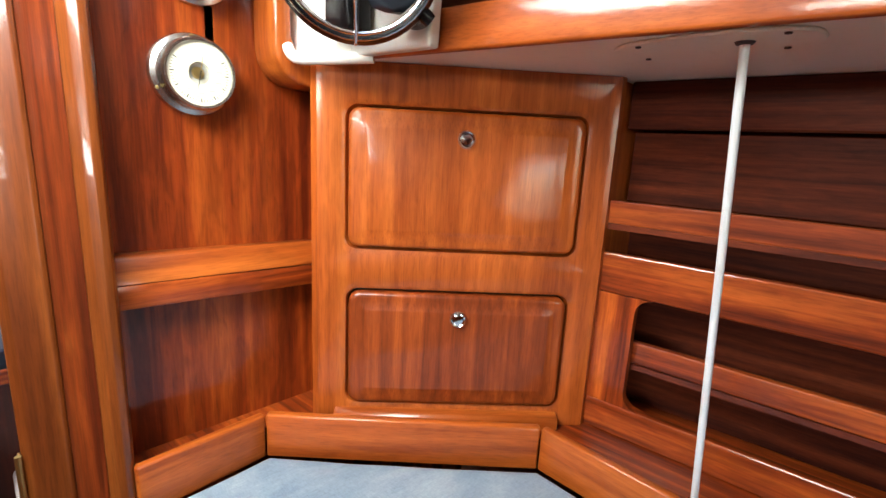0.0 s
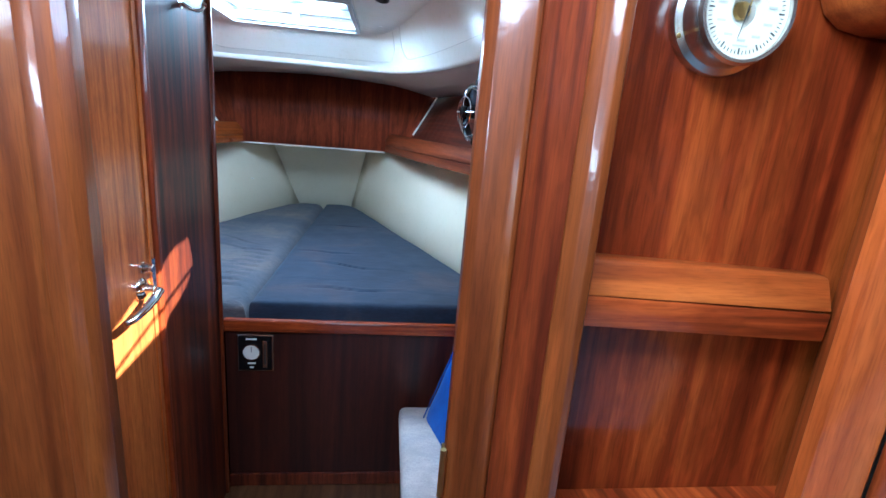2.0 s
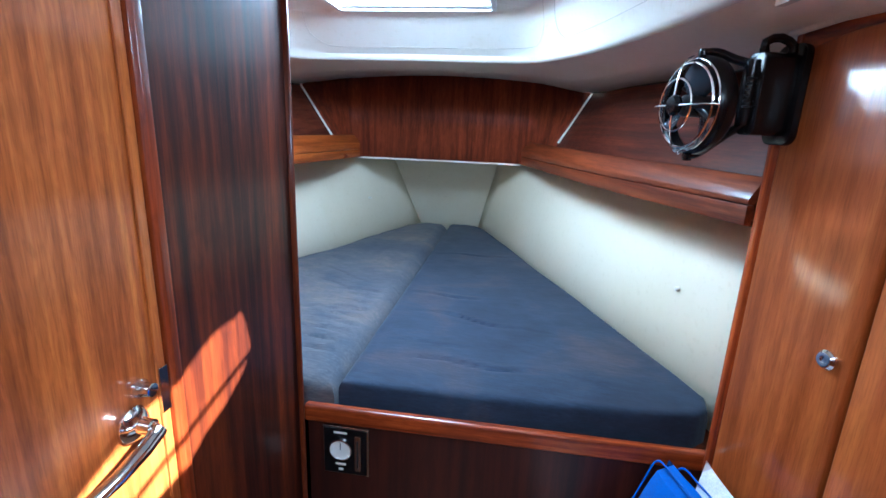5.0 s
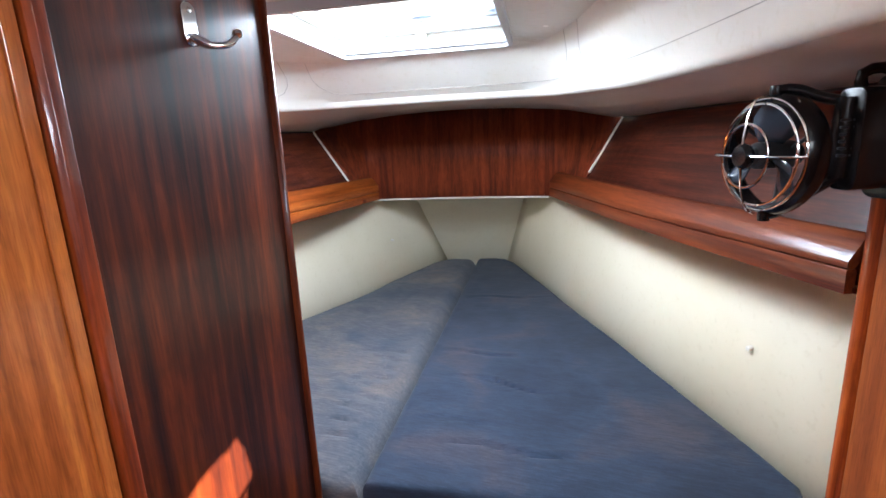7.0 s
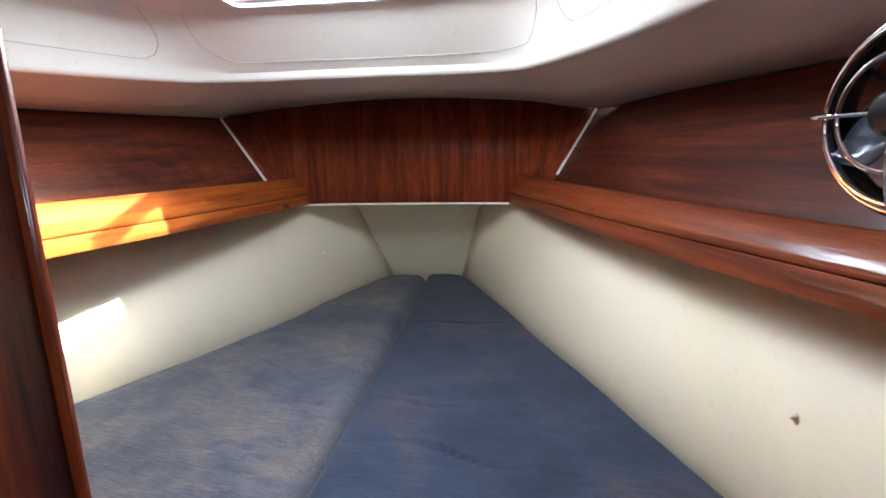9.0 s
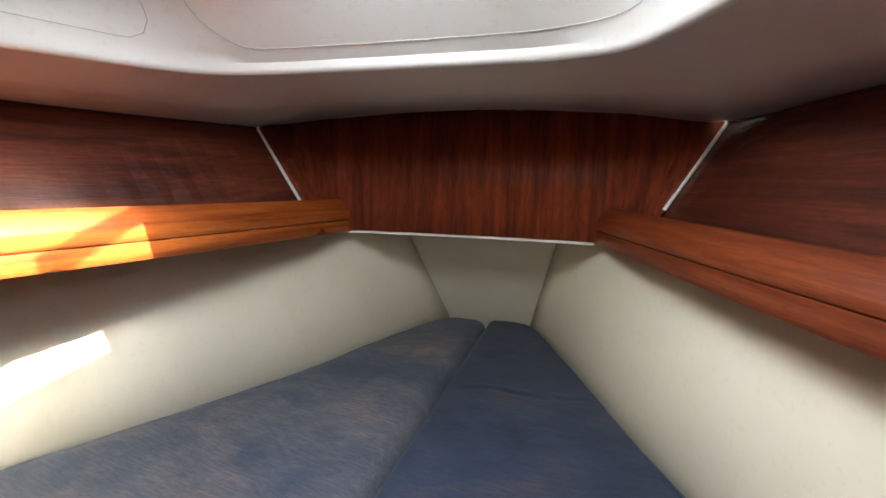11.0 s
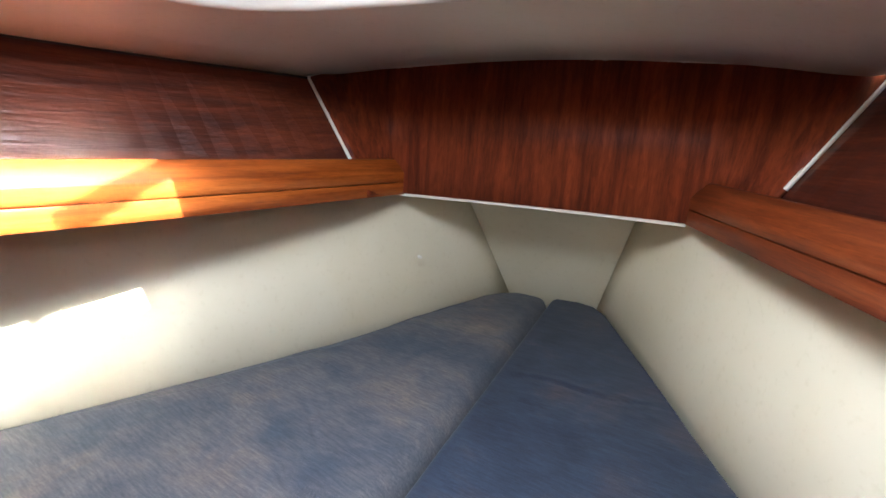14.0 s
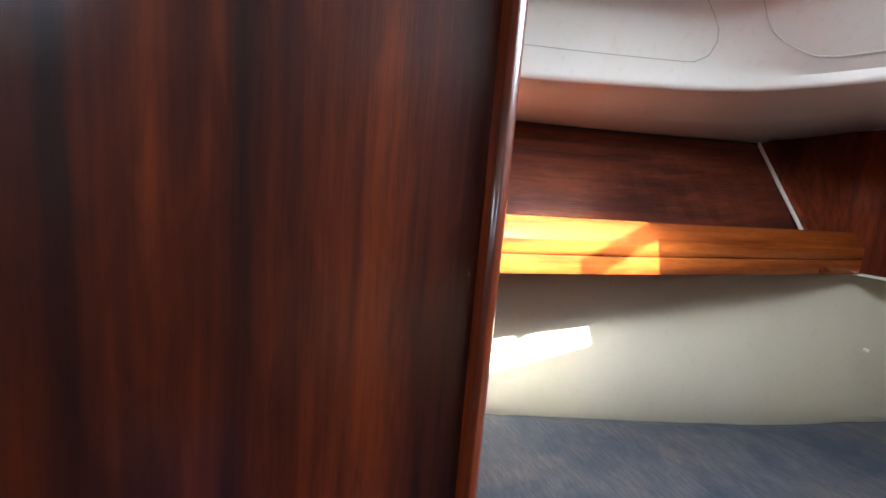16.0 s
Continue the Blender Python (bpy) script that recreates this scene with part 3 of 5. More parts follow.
cr_ = thing("berth_cushion", (0.4, 2.9, 0.868), "faded blue cloth berth cushion, worn and slightly creased", "cushion", "berth cushions")
right_line = side_line(1, (2.17, 2.43, 2.8, 3.19, 3.55, 3.86))
cushion("cushion_body", [(0.006, 1.966), (0.45, 1.974), (0.74, 1.984), (0.84, 2.000), (0.876, 2.030), (0.889, 2.080)] + right_line + [(0.165, 3.945), (0.10, 3.965), (0.018, 3.962), (0.007, 3.93)], 0.869, 0.955, 0.0, cr_, blue_cloth, 3.0, creases_r)
cp_ = thing("berth_cushion", (-0.4, 2.9, 0.868), "faded blue cloth berth cushion with brownish wear and many small creases", "cushion", "berth cushions")
left_line = side_line(-1, (3.86, 3.55, 3.19, 2.8, 2.457, 2.25, 2.03))
cushion("cushion_body", [(-0.005, 1.966), (-0.005, 3.93), (-0.02, 3.965), (-0.11, 3.972), (-0.165, 3.94)] + left_line + [(-0.95, 1.985), (-0.06, 1.966)], 0.869, 0.955, 0.008, cp_, brown_cloth, 8.0, creases_p, 0.020, 2.2)

# shelves along both hull sides
FAS_R = [(0.403, 3.442), (0.415, 3.400), (0.600, 2.66), (0.664, 2.43), (0.748, 2.18), (0.827, 1.942)]
FAS_L = [(-0.396, 3.442), (-0.402, 3.400), (-0.497, 2.65), (-0.60, 2.10), (-0.625, 1.97)]


def board_along(path, z0, z1, t, r, s, rise=0.0, lean=0.0, top_rise=None):
    """A board that follows a plan line, t thick towards the hull, with rounded long edges; lean slopes its upper face outboard."""
    prof = [(0, z0 + r), (0.3 * r, z0 + 0.3 * r), (r, z0), (t - r, z0), (t, z0 + r), (t, z1 - r), (t - r, z1), (r, z1), (0.3 * r, z1 - 0.3 * r), (0, z1 - r)]
    if lean:
        prof = [(0, z0 + r), (0.3 * r, z0 + 0.3 * r), (r, z0), (t - r, z0), (t, z0 + r), (t + lean, z1 - r), (t + lean - r, z1), (lean + r, z1), (lean + 0.2 * r, z1 - 0.4 * r), (0.03 * lean, z1 - 0.040), (0, z1 - 0.043)]
    top_rise = rise if top_rise is None else top_rise
    bm = bmesh.new()
    pts = [Vector((*p, 0)) for p in path]
    rings = []
    for i, p in enumerate(pts):
        d = (pts[min(i + 1, len(pts) - 1)] - pts[max(i - 1, 0)]).normalized()
        n = Vector((-d.y, d.x, 0))
        if n.x * s < 0 or (s == 0 and n.y < 0):
            n = -n
        rings.append([bm.verts.new((p.x + n.x * a, p.y + n.y * a, z + (top_rise if z > z0 + 0.02 else rise) * i / (len(pts) - 1))) for a, z in prof])
    for a, b in zip(rings, rings[1:]):
        ringed(a, b, bm)
    bm.faces.new(rings[0])
    bm.faces.new(rings[-1][::-1])
    return bm


for s, path, zr in ((1, FAS_R, 0.0), (-1, FAS_L, 0.0)):
    sh = thing("side_shelf", (s * 0.6, 2.6, 1.39), "varnished mahogany side shelf with a grooved front board along the hull", "shelf", "side shelves")
    fine = [tuple(p)[:2] for p in spline([(*p, 0) for p in path], 10)]
    part("front_board", board_along(fine, 1.4335, 1.505, 0.018, 0.005, s, 0.008 if s > 0 else 0.0, 0.026, -0.012 if s > 0 else 0.0), wood_fascia_port if s < 0 else wood_fascia_star_shaded, sh, "varnished mahogany fiddle board", True)
    part("lower_board", board_along(fine, 1.394, 1.4325, 0.018, 0.0025, s, 0.008 if s > 0 else 0.0), wood_fascia_port if s < 0 else wood_fascia_star_shaded, sh, "narrow varnished mahogany board", True)
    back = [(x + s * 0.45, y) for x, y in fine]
    # port floor given the lighter fascia wood, to bounce more sun onto the deckhead
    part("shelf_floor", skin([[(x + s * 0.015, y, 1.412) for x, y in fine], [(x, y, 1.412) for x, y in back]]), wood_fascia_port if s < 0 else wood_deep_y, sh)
    thick(sh.children[-1], 0.008)

# timber lining above the shelves and the bowed panel across the bow
for s, side_name in ((1, "starboard"), (-1, "port")):
    xb, xt = (0.522, 0.700) if s > 0 else (0.424, 0.630)
    b1 = [(s * xb, 3.212, 1.40), (s * 0.64, 2.80, 1.40), (s * 0.735, 2.45, 1.40), (s * 0.86, 1.90, 1.40)]
    t1 = [(s * (xt + 0.003), 3.205, 1.727), (s * 0.795, 2.75, 1.721), (s * 0.905, 2.32, 1.719), (s * 1.00, 1.90, 1.722)]
    w = structure("wall_lining_" + side_name, skin([spline(b1, 20), spline(t1, 20)]), wood_lining_star_shaded if s > 0 else wood_lining_y, "dark mahogany lining above the shelf")
    thick(w, 0.01, 1.0)
    structure("piping", tube([Vector((s * xb, 3.202, 1.412)).lerp(Vector((s * xt, 3.197, 1.728)), 0.27 if s < 0 else 0.31), (s * xt, 3.197, 1.728)], 0.0052, 8), white_trim, "cream piping between the linings", True)
    structure("piping", tube([Vector(p) + Vector((-s * 0.004, 0, 0.001)) for p in spline(t1, 16)], 0.0035, 6), gap_dark, "dark joint under the deckhead", True)
bow_b = [(-0.424, 3.205, 1.397), (-0.43, 3.34, 1.397), (-0.40, 3.392, 1.397), (-0.2, 3.412, 1.397), (0, 3.418, 1.397), (0.2, 3.412, 1.397), (0.40, 3.392, 1.397), (0.475, 3.34, 1.397), (0.522, 3.205, 1.397)]
bow_t = [(-0.630, 3.198, 1.727), (-0.585, 3.29, 1.757), (-0.44, 3.392, 1.781), (-0.22, 3.432, 1.799), (0, 3.44, 1.805), (0.22, 3.432, 1.799), (0.44, 3.392, 1.781), (0.585, 3.29, 1.757), (0.700, 3.198, 1.727)]
bowp = structure("wall_bow_panel", skin([spline(bow_b, 48), spline(bow_t, 48)]), wood_bow_v, "dark bowed mahogany panel with upright grain", True)
thick(bowp, 0.01, -1.0)
structure("trim_batten", board_along([(0.42, 3.387), (0.2, 3.4085), (0, 3.4145), (-0.2, 3.4085), (-0.42, 3.387)], 1.3875, 1.3968, 0.03, 0.001, 0), white_trim, "cream batten under the bow panel")
structure("trim_edge", tube([Vector(p) + Vector((0, -0.006, 0.001)) for p in spline(bow_t, 40)], 0.0045, 6), white_trim, "cream joint along the top of the bow panel", True)

# thin joints round the panel across the stem
for pts_ in ([(-0.300, 3.674, 1.399), (0.300, 3.674, 1.399)], [(0.306, 3.676, 1.40), (0.152, 4.072, 0.93)], [(-0.306, 3.676, 1.40), (-0.152, 4.072, 0.93)]):
    structure("panel_joint", tube(pts_, 0.0013, 5), joint_grey, "fine joint of the panel across the stem", True)

# joint lines of the moulded lining on the coachroof side
def on_trunk(i, f):
    p = base_row[i].lerp(top[i], f)
    return p + Vector((0, -0.0015, 0))


mid_i = (N - 1) // 2
line = [on_trunk(mid_i - 12, 1.0), on_trunk(mid_i - 12, 0.55), on_trunk(mid_i - 11, 0.24)] + [on_trunk(i, 0.19) for i in range(mid_i - 10, mid_i + 7)] + [on_trunk(mid_i + 7, 0.24), on_trunk(mid_i + 8, 0.55), on_trunk(mid_i + 8, 1.0)]
structure("panel_joint", tube(spline(line, 40), 0.0008, 5), joint_grey, "fine joint in the moulded lining", True)
for start, way in ((mid_i - 14, -1), (mid_i + 10, 1)):
    line = [on_trunk(start, 1.0), on_trunk(start, 0.55), on_trunk(start + way, 0.24)] + [on_trunk(start + way * k, 0.19) for k in range(2, 22)]
    structure("panel_joint", tube(spline(line, 40), 0.0008, 5), joint_grey, "fine joint in the moulded lining", True)

# screws in the hull liner
for p, d in (((0.845, 2.274, 1.163), (-1, -0.4, 0)), ((0.433, 3.60, 1.152), (-1, -0.6, 0)), ((-0.375, 3.471, 1.17), (1, -0.5, 0))):
    sc = thing("screw", p, "small round screw cap in the cream hull liner", "screw", "screw caps")
    part("cap", turned([(0.006, -0.012), (0.006, 0.001), (0.0045, 0.003), (0, 0.0035)], p, d, 12), white_trim, sc, "", True)

# hatch: opening, frame, lid and blind rail
hatch = thing("roof_hatch", (0.05, 2.3, 1.93), "closed deck hatch with a grey aluminium frame and a clear lid", "hatch")
ow = bmesh.new()
for a, b in (((HX0, HY0), (HX1, HY0)), ((HX1, HY0), (HX1, HY1)), ((HX1, HY1), (HX0, HY1)), ((HX0, HY1), (HX0, HY0))):
    ax, ay = a
    bx, by = b
    # starboard face made higher, out of view, to trim the hull's sun patch
    ow.faces.new([ow.verts.new(c) for c in ((ax, ay, 1.93), (bx, by, 1.93), (bx, by, 2.052 if ax == bx == HX1 else 2.030), (ax, ay, 2.052 if ax == bx == HX1 else 2.030))])
part("coaming", ow, white_gel, hatch, "white moulded coaming")
thick(hatch.children[-1], 0.015, 1.0)


def frame_ring(x0, x1, y0, y1, w, z0, z1, r):
    o = round_rect(x0, x1, y0, y1, r)
    i = round_rect(x0 + w, x1 - w, y0 + w, y1 - w, max(r - w, 0.004))
    bm = bmesh.new()
    rings = [[bm.verts.new((x, y, z)) for x, y in ring] for ring, z in ((o, z0), (o, z1), (i, z1), (i, z0))]
    for k in range(4):
        ringed(rings[k], rings[(k + 1) % 4], bm)
    return bm


part("frame", frame_ring(HX0 - 0.004, HX1 + 0.004, HY0 - 0.004, HY1 + 0.004, 0.024, 1.962, 1.985, 0.03), alu, hatch, "grey aluminium frame")
part("flange", frame_ring(HX0 - 0.012, HX1 + 0.012, HY0 - 0.012, HY1 + 0.014, 0.013, 1.910, 1.936, 0.03), alu, hatch, "grey aluminium flange")
part("lid_frame", frame_ring(HX0 + 0.006, HX1 - 0.006, HY0 + 0.006, HY1 - 0.006, 0.018, 1.992, 2.010, 0.03), alu, hatch, "grey aluminium frame")
pane = part("pane", block(HX0 + 0.024, HX1 - 0.024, HY0 + 0.024, HY1 - 0.024, 1.998, 2.006), glass, hatch, "clear acrylic lid")
pane.visible_shadow = False
part("blind_rail", block(HX0 + 0.0, HX1 - 0.0, HY1 - 0.016, HY1 - 0.002, 1.920, 1.938, 0.004), alu, hatch, "grey blind rail")
part("catch", block(0.035, 0.058, HY1 - 0.022, HY1 - 0.004, 1.942, 1.96, 0.003), white_gel, hatch, "white catch")
part("hinge_pin", tube([(HX1 - 0.01, HY1 - 0.01, 1.947), (HX1 + 0.045, HY1 - 0.01, 1.947)], 0.004, 8), alu, hatch, "grey hinge pin")

# ceiling spotlight by the forecabin doorway
lampc = thing("ceiling_spot", (0.405, 1.90, 1.93), "small grey swivelling ceiling spotlight, switched off", "ceiling light")
part("base", turned([(0.0, 0.0), (0.030, 0.0), (0.028, -0.010), (0, -0.012)], (0.405, 1.90, 1.932), (0, 0, 1), 24), steel, lampc, "", True)
part("shade", turned([(0, -0.010), (0.018, -0.012), (0.022, -0.040), (0.018, -0.042), (0.014, -0.03), (0, -0.03)], (0.405, 1.90, 1.932), (0.1, 0.2, 1), 24), black_matt, lampc, "", True)

# partition between the passage and the heads: panel with rounded end post, door, casings
PX = -0.070
structure("wall_partition", block(PX - 0.030, PX, 1.5415, 1.9085, SOLE, 1.955), wood_panel_dimmed_v, "varnished mahogany partition with upright grain, darkened for the dim passage")
END_POST = [(-0.0725, 1.909), (-0.062, 1.909), (-0.059, 1.912), (-0.060, 1.917), (-0.066, 1.9225), (-0.080, 1.932), (-0.096, 1.941), (-0.111, 1.949), (-0.123, 1.951), (-0.133, 1.946), (-0.134, 1.909)]
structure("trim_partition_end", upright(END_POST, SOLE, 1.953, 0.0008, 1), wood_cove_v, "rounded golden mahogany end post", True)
structure("trim_door_casing", upright([(PX - 0.03, 1.519), (PX + 0.006, 1.519), (PX + 0.011, 1.524), (PX + 0.011, 1.536), (PX + 0.004, 1.541), (PX - 0.03, 1.541)], SOLE, 1.952, 0.001), wood_red_v, "narrow mahogany door casing", True)
structure("wall_transverse", block(-1.3, PX - 0.065, 1.918, 1.934, SOLE, 2.05), wood_panel_dimmed_v, "mahogany bulkhead of the heads")
door = thing("door", (PX - 0.014, 1.32, SOLE), "closed varnished mahogany door of the heads with a chrome lever", "door")
part("leaf", block(PX - 0.028, PX - 0.001, 1.130, 1.5165, SOLE + 0.02, 1.935, 0.002), wood_head_v, door)
part("lipping", block(PX - 0.0005, PX + 0.003, 1.500, 1.5150, SOLE + 0.02, 1.935, 0.001), wood_head_v, door)
handle = part("handle", turned([(0, 0.0), (0.024, 0.0), (0.024, 0.004), (0.019, 0.010), (0.011, 0.014), (0.010, 0.03), (0, 0.03)], (PX, 1.452, 1.180), (1, 0, 0), 28), chrome, door, "polished chrome rose", True)
part("lever", tube([(PX + 0.028, 1.452, 1.180), (PX + 0.040, 1.448, 1.178), (PX + 0.043, 1.42, 1.172), (PX + 0.043, 1.38, 1.164), (PX + 0.038, 1.340, 1.157), (PX + 0.030, 1.330, 1.155)], [0.008, 0.010, 0.0095, 0.0085, 0.0075, 0.006], 14), chrome, handle, "polished chrome lever", True)
part("lock_knob", turned([(0, 0), (0.013, 0), (0.013, 0.006), (0.009, 0.012), (0.009, 0.022), (0, 0.024)], (PX, 1.468, 1.222), (1, 0, 0), 20), chrome, door, "small chrome lock knob", True)
part("strike_plate", block(PX + 0.0035, PX + 0.0055, 1.500, 1.5155, 1.165, 1.232, 0.0006), chrome, door, "chrome strike plate")

# coat hook on the partition
hook = thing("coat_hook", (PX, 1.735, 1.79), "chrome coat hook screwed to the dark partition", "hook")
part("plate", slab([(PX, y, z) for y, z in round_rect(1.722, 1.748, 1.788, 1.842, 0.012, 6)], (0.004, 0, 0), 0.001, 1), chrome, hook, "", True)
part("arm", tube(spline([(PX + 0.004, 1.735, 1.800), (PX + 0.022, 1.742, 1.790), (PX + 0.036, 1.760, 1.792), (PX + 0.040, 1.778, 1.806)], 12), [0.006] * 4 + [0.0045] * 6 + [0.004] * 2, 10), chrome, hook, "", True)
part("knob", turned([(0, -0.007), (0.005, -0.005), (0.007, 0), (0.005, 0.005), (0, 0.007)], (PX + 0.040, 1.779, 1.809), (0, 0, 1), 16), chrome, hook, "", True)
for z in (1.832, 1.797):
    part("screw", turned([(0.004, 0.004), (0.003, 0.0055), (0, 0.006)], (PX, 1.735, z), (1, 0, 0), 12), steel, hook, "", True)

# small gauge panel under the berth edge
gauge = thing("gauge_panel", (0.03, 1.951, 0.71), "small black instrument panel with a round white gauge", "gauge")
part("plate", block(-0.029, 0.089, 1.944, 1.9515, 0.712, 0.846, 0.002), steel, gauge, "thin steel surround")
part("face", block(-0.024, 0.084, 1.9415, 1.944, 0.717, 0.841, 0.001), black_plastic, gauge, "black face")
g0 = (0.018, 1.9412, 0.785)
part("bezel", turned([(0.029, 0.0), (0.029, 0.004), (0.026, 0.005), (0.026, 0.001)], g0, (0, -1, 0), 32), chrome, gauge, "chrome bezel", True)
dial = part("dial", turned([(0.026, 0.001), (0, 0.0012)], g0, (0, -1, 0), 32), white_gel, gauge, "white dial")
part("needle", block(0.017, 0.019, 1.9390, 1.9396, 0.785, 0.804), ink, dial)
part("slide", block(0.054, 0.070, 1.9385, 1.9415, 0.728, 0.826, 0.002), steel, gauge, "steel slide")
part("slide_groove", block(0.060, 0.064, 1.9378, 1.9384, 0.74, 0.815), black_matt, gauge)
for z, w in ((0.8315, 0.034), (0.743, 0.026), (0.728, 0.012)):
    part("lettering_bar", block(0.018 - w / 2, 0.018 + w / 2, 1.9408, 1.9414, z - 0.003, z + 0.003), white_gel, gauge, "unreadable white lettering")


# starboard hanging locker with two doors; its face runs slightly outboard going aft
LP, LD = Vector((0.842, 1.925, 0)), Vector((0.28, -0.96, 0)).normalized()
LN = Vector((-0.96, -0.28, 0)).normalized()


def on_locker(u, z, out_=0.0):
    p = LP + LD * u + LN * out_
    return (p.x, p.y, z)


def locker_piece(outline, depth, front, r=0.004, seg=2):
    """An outline of (u, z) on the locker's face, from front back by depth."""
    return slab([on_locker(u, z, front) for u, z in outline], -LN * depth, r, seg)


locker = thing("hanging_locker", on_locker(0.45, SOLE), "varnished mahogany hanging locker with arched doors", "locker")
part("forward_stile", locker_piece([(0.0, 0.58), (0.015, 0.58), (0.015, 1.698), (0.0, 1.690)], 0.03, 0.0), wood_red_v, locker, "", True)
part("stile_bead", tube([on_locker(0.006, 0.87, -0.004), on_locker(0.006, 1.72, -0.004)], 0.014, 12), wood_red_v, locker, "rounded mahogany corner bead", True)
part("top_rail", locker_piece([(0.0, 1.690), (0.02, 1.705), (0.15, 1.722), (0.30, 1.742), (0.80, 1.760), (0.80, 1.80), (0.0, 1.80)], 0.028, 0.0), wood_red_y, locker)
part("side_panel", slab([on_locker(0.002, SOLE, -0.002), on_locker(0.002, 1.75, -0.002), (1.1, 1.925, 1.75), (1.1, 1.925, SOLE)], (0, -0.015, 0)), wood_red_v, locker)
part("carcase", locker_piece([(0.0, SOLE), (0.98, SOLE), (0.98, 1.75), (0.0, 1.70)], 0.01, -0.034, 0), gap_dark, locker, "dark inside of the locker")
part("mid_stile", locker_piece([(0.228, 0.60), (0.244, 0.60), (0.244, 1.74), (0.228, 1.735)], 0.028, -0.012), wood_red_v, locker)
part("aft_stile", locker_piece([(0.60, 0.60), (0.98, 0.60), (0.98, 1.76), (0.60, 1.76)], 0.028, 0.0), wood_red_v, locker)


def arched(u0, u1, z0, zl, zr, r=0.03):
    pts = [(u0, z0), (u1, z0), (u1, zr - r), (u1 - 0.3 * r, zr - 0.3 * r), (u1 - r, zr)]
    for k in range(1, 6):
        f = k / 6
        pts.append((u1 - r + (u0 + r - u1 + r) * f, zr + (zl - zr) * f + 0.010 * math.sin(math.pi * f)))
    return pts + [(u0 + r, zl), (u0 + 0.3 * r, zl - 0.3 * r), (u0, zl - r)]


ld1 = part("door", locker_piece(arched(0.018, 0.232, 0.62, 1.706, 1.724, 0.014), 0.022, 0.006, 0.005, 3), wood_locker_v, locker, "closed varnished mahogany locker door", True)
ld2 = part("door", locker_piece(arched(0.240, 0.595, 0.62, 1.726, 1.750, 0.014), 0.022, 0.006, 0.005, 3), wood_locker_v, locker, "closed varnished mahogany locker door", True)
part("knob", turned([(0, 0.0), (0.016, 0.0), (0.016, 0.005), (0.012, 0.009), (0.004, 0.010), (0, 0.008)], on_locker(0.196, 1.236, 0.006), LN, 24), chrome, ld1, "round chrome push knob", True)
structure("trim_locker_top", tube([on_locker(0.0, 1.735, 0.01), on_locker(0.2, 1.752, 0.01), on_locker(0.7, 1.756, 0.01)], 0.006, 8), white_trim, "cream sealant above the locker", True)

# seat in front of the locker, with its cushion, a blue cushion and a white pillow
seat = thing("seat", (0.72, 1.5, SOLE), "low mahogany seat base beside the hanging locker", "seat")
part("front_panel", block(0.545, 0.560, 1.02, 1.94, SOLE, 0.52), wood_front_shaded_v, seat)
part("top_board", block(0.545, 0.95, 1.02, 1.94, 0.52, 0.535), wood_deep_v, seat)
sc_ = thing("seat_cushion", (0.71, 1.5, 0.535), "beige covered seat cushion on the low seat base", "cushion")
part("cushion_body", block(0.522, 0.83, 1.04, 1.915, 0.536, 0.605, 0.022, 4), beige_cloth, sc_, "", True)


def pad(centre, w, h, t, rot, mat, name, label, seam, pinch=0.0):
    """A square scatter cushion with soft faces and rounded edges."""
    m = Matrix.Translation(centre) @ Euler([radians(a) for a in rot]).to_matrix().to_4x4()
    bm = bmesh.new()
    n = 16
    for side in (1, -1):
        g = []
        for i in range(n + 1):
            row = []
            for j in range(n + 1):
                u, v = 2 * i / n - 1, 2 * j / n - 1
                edge = max(abs(u), abs(v))
                full = (1 - abs(u) ** (6 if not pinch else 2.2)) * (1 - abs(v) ** (6 if not pinch else 2.2))
                k = 1 - pinch * (abs(u) * abs(v)) * 0 - pinch * 0.09 * (1 - (abs(u) ** 2 if edge == abs(v) else abs(v) ** 2)) * edge
                z = side * (t / 2) * (full ** 0.35 if not pinch else full ** 0.5) + 0.003 * noise.noise(Vector((u * 2, v * 2, seam)))
                row.append(bm.verts.new((u * w / 2 * k, v * h / 2 * k, z)))
            g.append(row)
        for i in range(n):
            for j in range(n):
                bm.faces.new((g[i][j], g[i + 1][j], g[i + 1][j + 1], g[i][j + 1]))
    bmesh.ops.remove_doubles(bm, verts=bm.verts, dist=0.004)
    bmesh.ops.transform(bm, matrix=m, verts=bm.verts)
    ob = thing(name, centre, label, "cushion")
    part("cushion_body", bm, mat, ob, "", True)
    if not pinch:
        for sd in (1, -1):
            ring = [m @ Vector((x, y, sd * t * 0.36)) for x, y in round_rect(-w / 2 + 0.001, w / 2 - 0.001, -h / 2 + 0.001, h / 2 - 0.001, 0.02, 4)]
            part("piping", tube(ring, 0.0022, 6, True), mat, ob, "", True)
    return ob


pad((0.722, 1.745, 0.748), 0.25, 0.36, 0.085, (69, 0, -74), royal_cloth, "scatter_cushion", "bright royal blue square cushion leaning in the seat corner", 1.0)
pad((0.800, 1.715, 0.762), 0.28, 0.37, 0.055, (74, 0, -74), white_cloth, "pillow", "white pillow behind the royal blue cushion", 2.0, 1.0)


